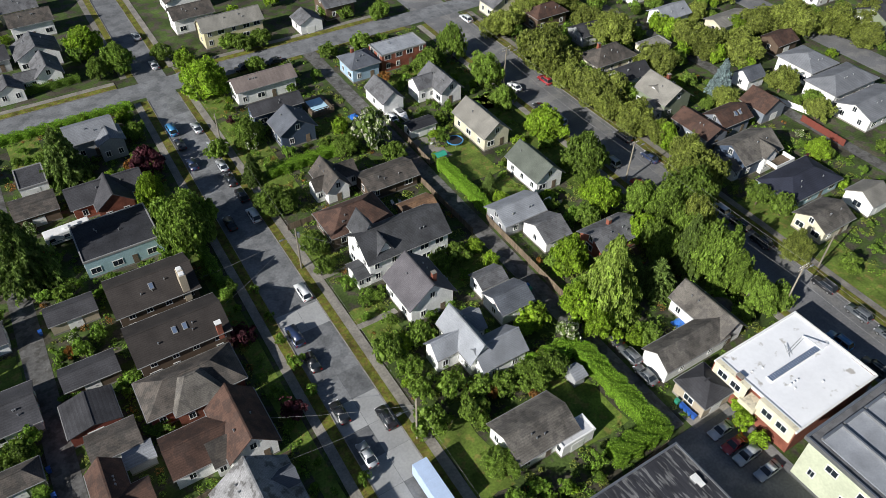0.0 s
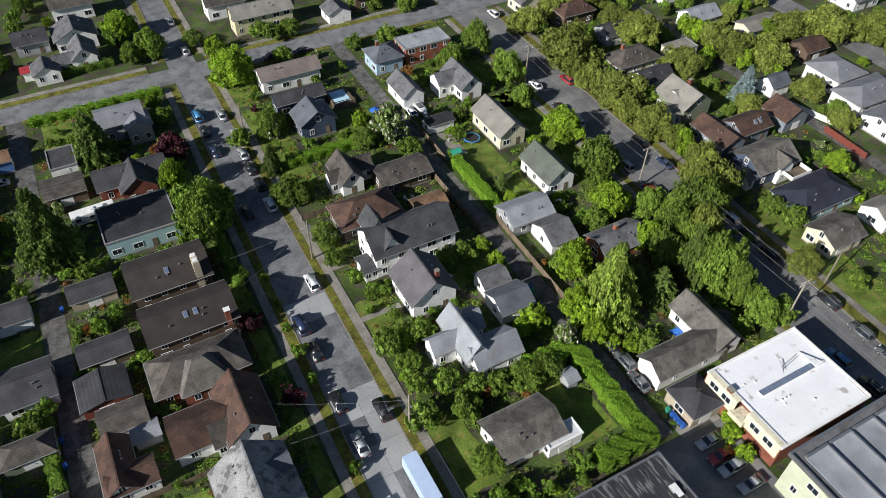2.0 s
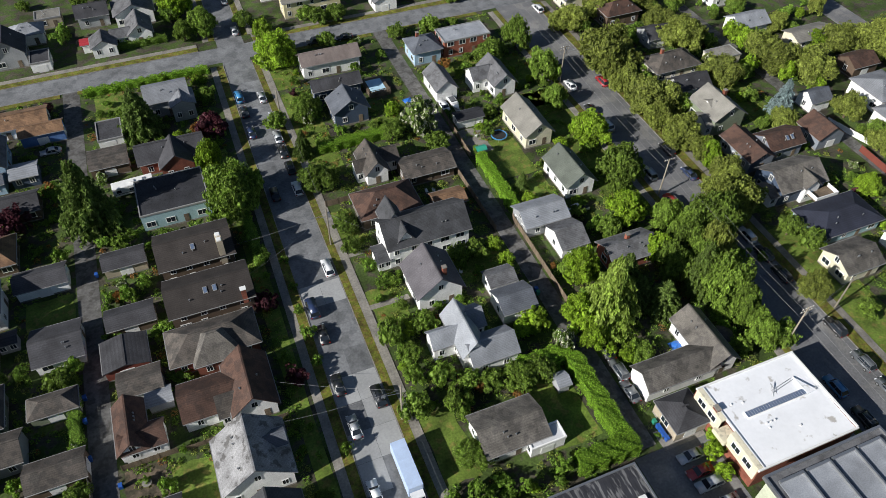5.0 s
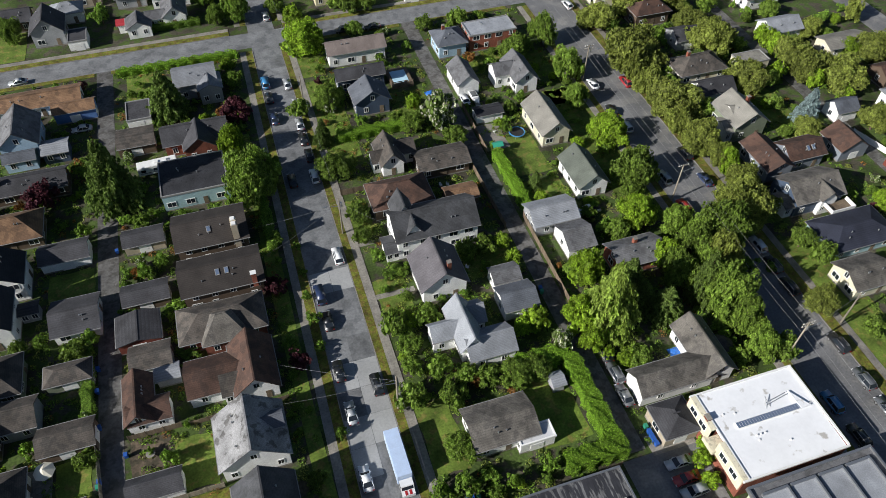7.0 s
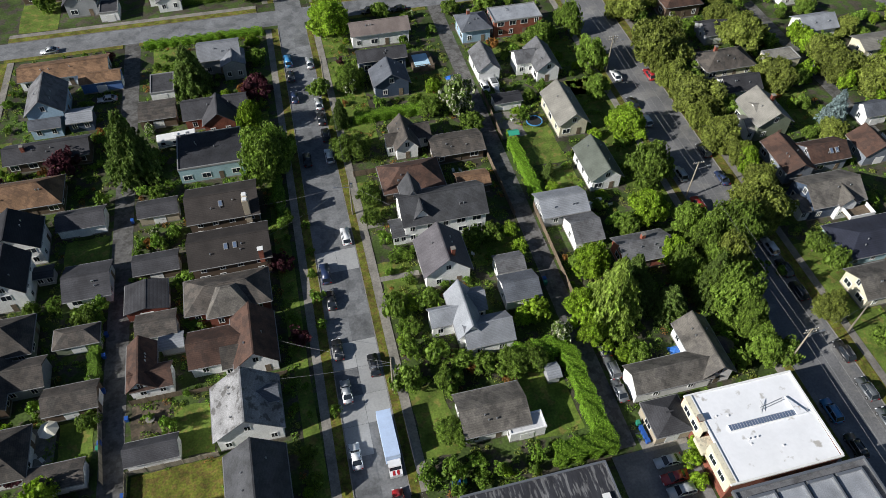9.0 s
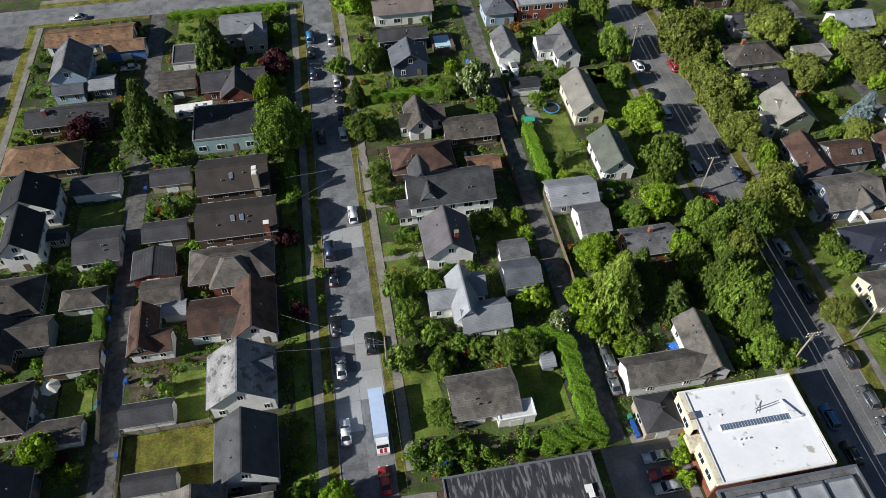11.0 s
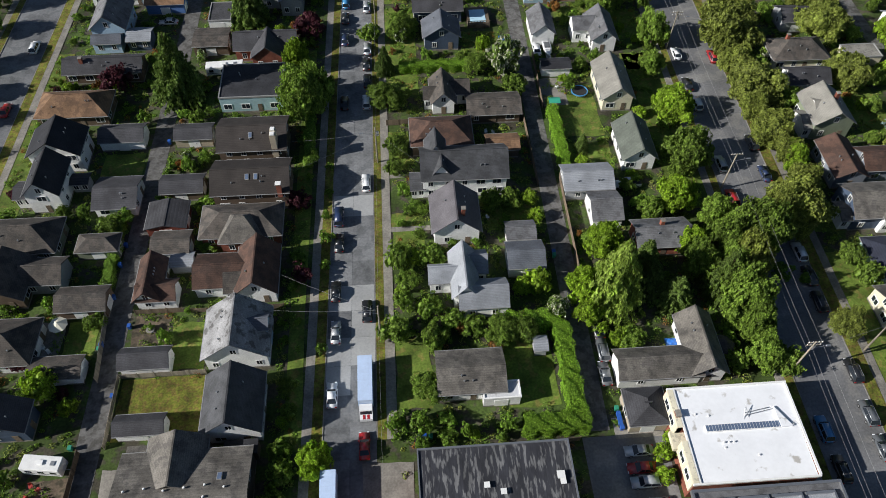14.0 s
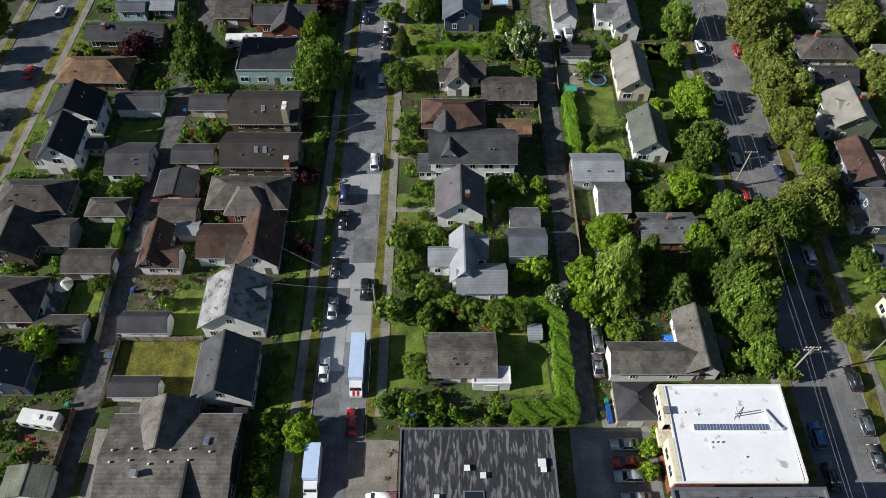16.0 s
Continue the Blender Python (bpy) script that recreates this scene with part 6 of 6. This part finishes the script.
gazebo = thing("gazebo", "small garden pavilion with grey shingled hip roof", "gazebo", 54.7, -44.9)
bm = bmesh.new()
bmesh.ops.create_cone(bm, cap_ends=True, segments=8, radius1=2.0, radius2=0.25, depth=1.2, matrix=pose(0, 0, 3.1))
part("roof", bm, ROOF["brown"], gazebo)
for i in range(8):
    a = i * math.pi / 4
    part("post", box(1.6 * math.cos(a) - .07, 1.6 * math.sin(a) - .07, 0, 1.6 * math.cos(a) + .07, 1.6 * math.sin(a) + .07, 2.55), WOOD, gazebo)
part("floor", box(-1.4, -1.4, 0, 1.4, 1.4, 0.15), WOOD, gazebo)

BIN_COLOURS = {"blue": plain("bin_blue", (0.02, 0.09, 0.36), 0.5), "green": plain("bin_green", (0.03, 0.25, 0.16), 0.5)}
BINS = {}


def bin_at(colour, x, y, turn=0):
    if colour in BINS:
        return copy_thing(BINS[colour], pose(x, y, 0.03, 0, 0, turn))
    root = thing("wheelie_bin", f"{colour} plastic wheelie bin", "bin", x, y, 0.03, turn, "wheelie bins")
    bm = box(-0.3, -0.35, 0.05, 0.3, 0.35, 1.0)
    for v in bm.verts:
        if v.co.z < 0.5:
            v.co.x *= 0.8
            v.co.y *= 0.8
    part("body", bm, BIN_COLOURS[colour], root)
    part("lid", box(-0.33, -0.4, 1.0, 0.33, 0.38, 1.08, 0.03), BIN_COLOURS[colour], root)
    for s in (-1, 1):
        bm = bmesh.new()
        tube(bm, (s * 0.27 - 0.04, 0.3, 0.12), (s * 0.27 + 0.04, 0.3, 0.12), 0.12, 0.12, 10)
        part("wheel", bm, TYRE, root)
    BINS[colour] = root
    return root


for colour, x, y in (("green", 34.0, -54.6), ("blue", 34.1, -55.6), ("blue", 34.1, -56.4), ("blue", 34.1, -57.2), ("blue", 34.2, -58.0), ("green", 29.0, -22.5), ("blue", 29.1, -21.6),
                     ("blue", -53.2, -19.2), ("blue", -53.0, -26.5), ("blue", -53.2, -36.4), ("green", -53.4, -37.3), ("blue", 2.0, -57.2), ("green", 3.0, -57.3), ("blue", 1.2, -57.2),
                     ("blue", -49.0, -33.0), ("blue", -43, -35), ("green", -54.2, -55.2), ("blue", -49.3, -46.5), ("blue", -48.9, 13.5), ("blue", -53.0, -14.5)):
    bin_at(colour, x, y)

# concrete slabs of the main street, with tarred joints between them
SLAB_NEW = surface("recent_pale_concrete", (0.33, 0.335, 0.335), 0.85, 0.12, 0.2, 2.5, 0.25, per_object=0.08)
for k in range(30):
    y0 = -88 + k * 5.6
    y1 = y0 + 5.54
    for lane in range(2):
        def at(y, f):
            return main_l(y) + 0.05 + (main_r(y) - main_l(y) - 0.1) * f
        f0, f1 = (0.0, 0.497) if lane == 0 else (0.503, 1.0)
        pale = (lane == 0 and k in (7, 8, 14)) or (lane == 1 and k in (8, 9, 10, 14)) or (lane == 0 and k == 10)
        slab = strip("slab", "", SLAB_NEW if pale else CONCRETE, [(at(y0, f0), y0), (at(y0, f1), y0), (at(y1, f1), y1), (at(y1, f0), y1)], 0.035, 0.0)
        for key in ("kind", "category"):
            if key in slab:
                del slab[key]
        slab.parent = road_main


# ---- small garden furniture ----
PLASTIC = {"white": plain("white_plastic", (0.75, 0.75, 0.72), 0.4), "red": plain("red_plastic", (0.42, 0.05, 0.04), 0.5), "blue": plain("blue_tarpaulin", (0.03, 0.16, 0.55), 0.5)}
CHAIRS = {}


def garden_chair(colour, x, y, turn):
    if colour in CHAIRS:
        return copy_thing(CHAIRS[colour], pose(x, y, 0.05, 0, 0, turn))
    root = thing("garden_chair", f"{colour} plastic garden chair on a patio", "chair", x, y, 0.05, turn, "garden chairs")
    part("seat", box(-0.27, -0.27, 0.38, 0.27, 0.27, 0.43, 0.02), PLASTIC[colour], root)
    back = part("backrest", box(-0.27, -0.03, 0.0, 0.27, 0.02, 0.55, 0.015), PLASTIC[colour], root)
    back.matrix_basis = pose(0, 0.27, 0.42, -14)
    for sx in (-0.24, 0.24):
        for sy in (-0.24, 0.24):
            part("leg", box(sx - 0.025, sy - 0.025, 0, sx + 0.025, sy + 0.025, 0.38), PLASTIC[colour], root)
        part("armrest", box(sx - 0.04, -0.25, 0.6, sx + 0.04, 0.3, 0.64, 0.01), PLASTIC[colour], root)
    CHAIRS[colour] = root
    return root


def patio_table(x, y, r, label):
    root = thing("patio_table", label, "table", x, y, 0.05)
    bm = bmesh.new()
    bmesh.ops.create_cone(bm, cap_ends=True, segments=20, radius1=r, radius2=r, depth=0.05, matrix=pose(0, 0, 0.73))
    part("tabletop", bm, WALKWAY, root)
    bm = bmesh.new()
    tube(bm, (0, 0, 0), (0, 0, 0.71), 0.06, 0.05, 8)
    part("stem", bm, METAL, root)
    bm = bmesh.new()
    tube(bm, (0, 0, 0), (0, 0, 0.05), 0.35, 0.3, 12)
    part("foot", bm, METAL, root)


patio_table(-45.2, -34.0, 0.75, "round grey patio table in a paved yard")
patio_table(-62.2, -35.0, 0.6, "small round patio table under a parasol")
patio_table(39.0, 27.5, 0.6, "round patio table among garden clutter")
for colour, x, y, turn in (("white", 40.2, 28.3, 30), ("white", 38.0, 26.3, 200), ("white", 41.0, 30.2, 80), ("white", 19.8, 12.4, 10), ("white", 21.4, 12.2, 60), ("red", -58.9, -60.9, 20), ("red", -57.6, -61.4, 140), ("red", -59.4, -62.6, 250),
                          ("white", -63.2, -36.3, 0), ("white", -62.0, -37.2, 40), ("red", -42.6, -35.2, 0), ("white", 17.4, -12.0, 45)):
    garden_chair(colour, x, y, turn)
for x, y, turn, w, d in ((116.5, -3.5, 20, 2.4, 1.6), (28.0, 46.0, 10, 1.2, 1.0), (46.8, -42.6, 0, 1.2, 0.9)):
    root = thing("tarpaulin", "crumpled blue tarpaulin lying over a garden heap", "tarpaulin", x, y, 0, turn)
    bm = bmesh.new()
    bmesh.ops.create_grid(bm, x_segments=12, y_segments=12, size=1)
    for v in bm.verts:
        v.co = Vector((v.co.x * w, v.co.y * d, 0.55 * (1 - v.co.x**2) * (1 - v.co.y**2) + 0.08 * math.sin(7 * v.co.x) * math.cos(6 * v.co.y) + 0.08))
    bmesh.ops.solidify(bm, geom=bm.faces[:], thickness=0.03)
    part("sheet", bm, PLASTIC["blue"], root)
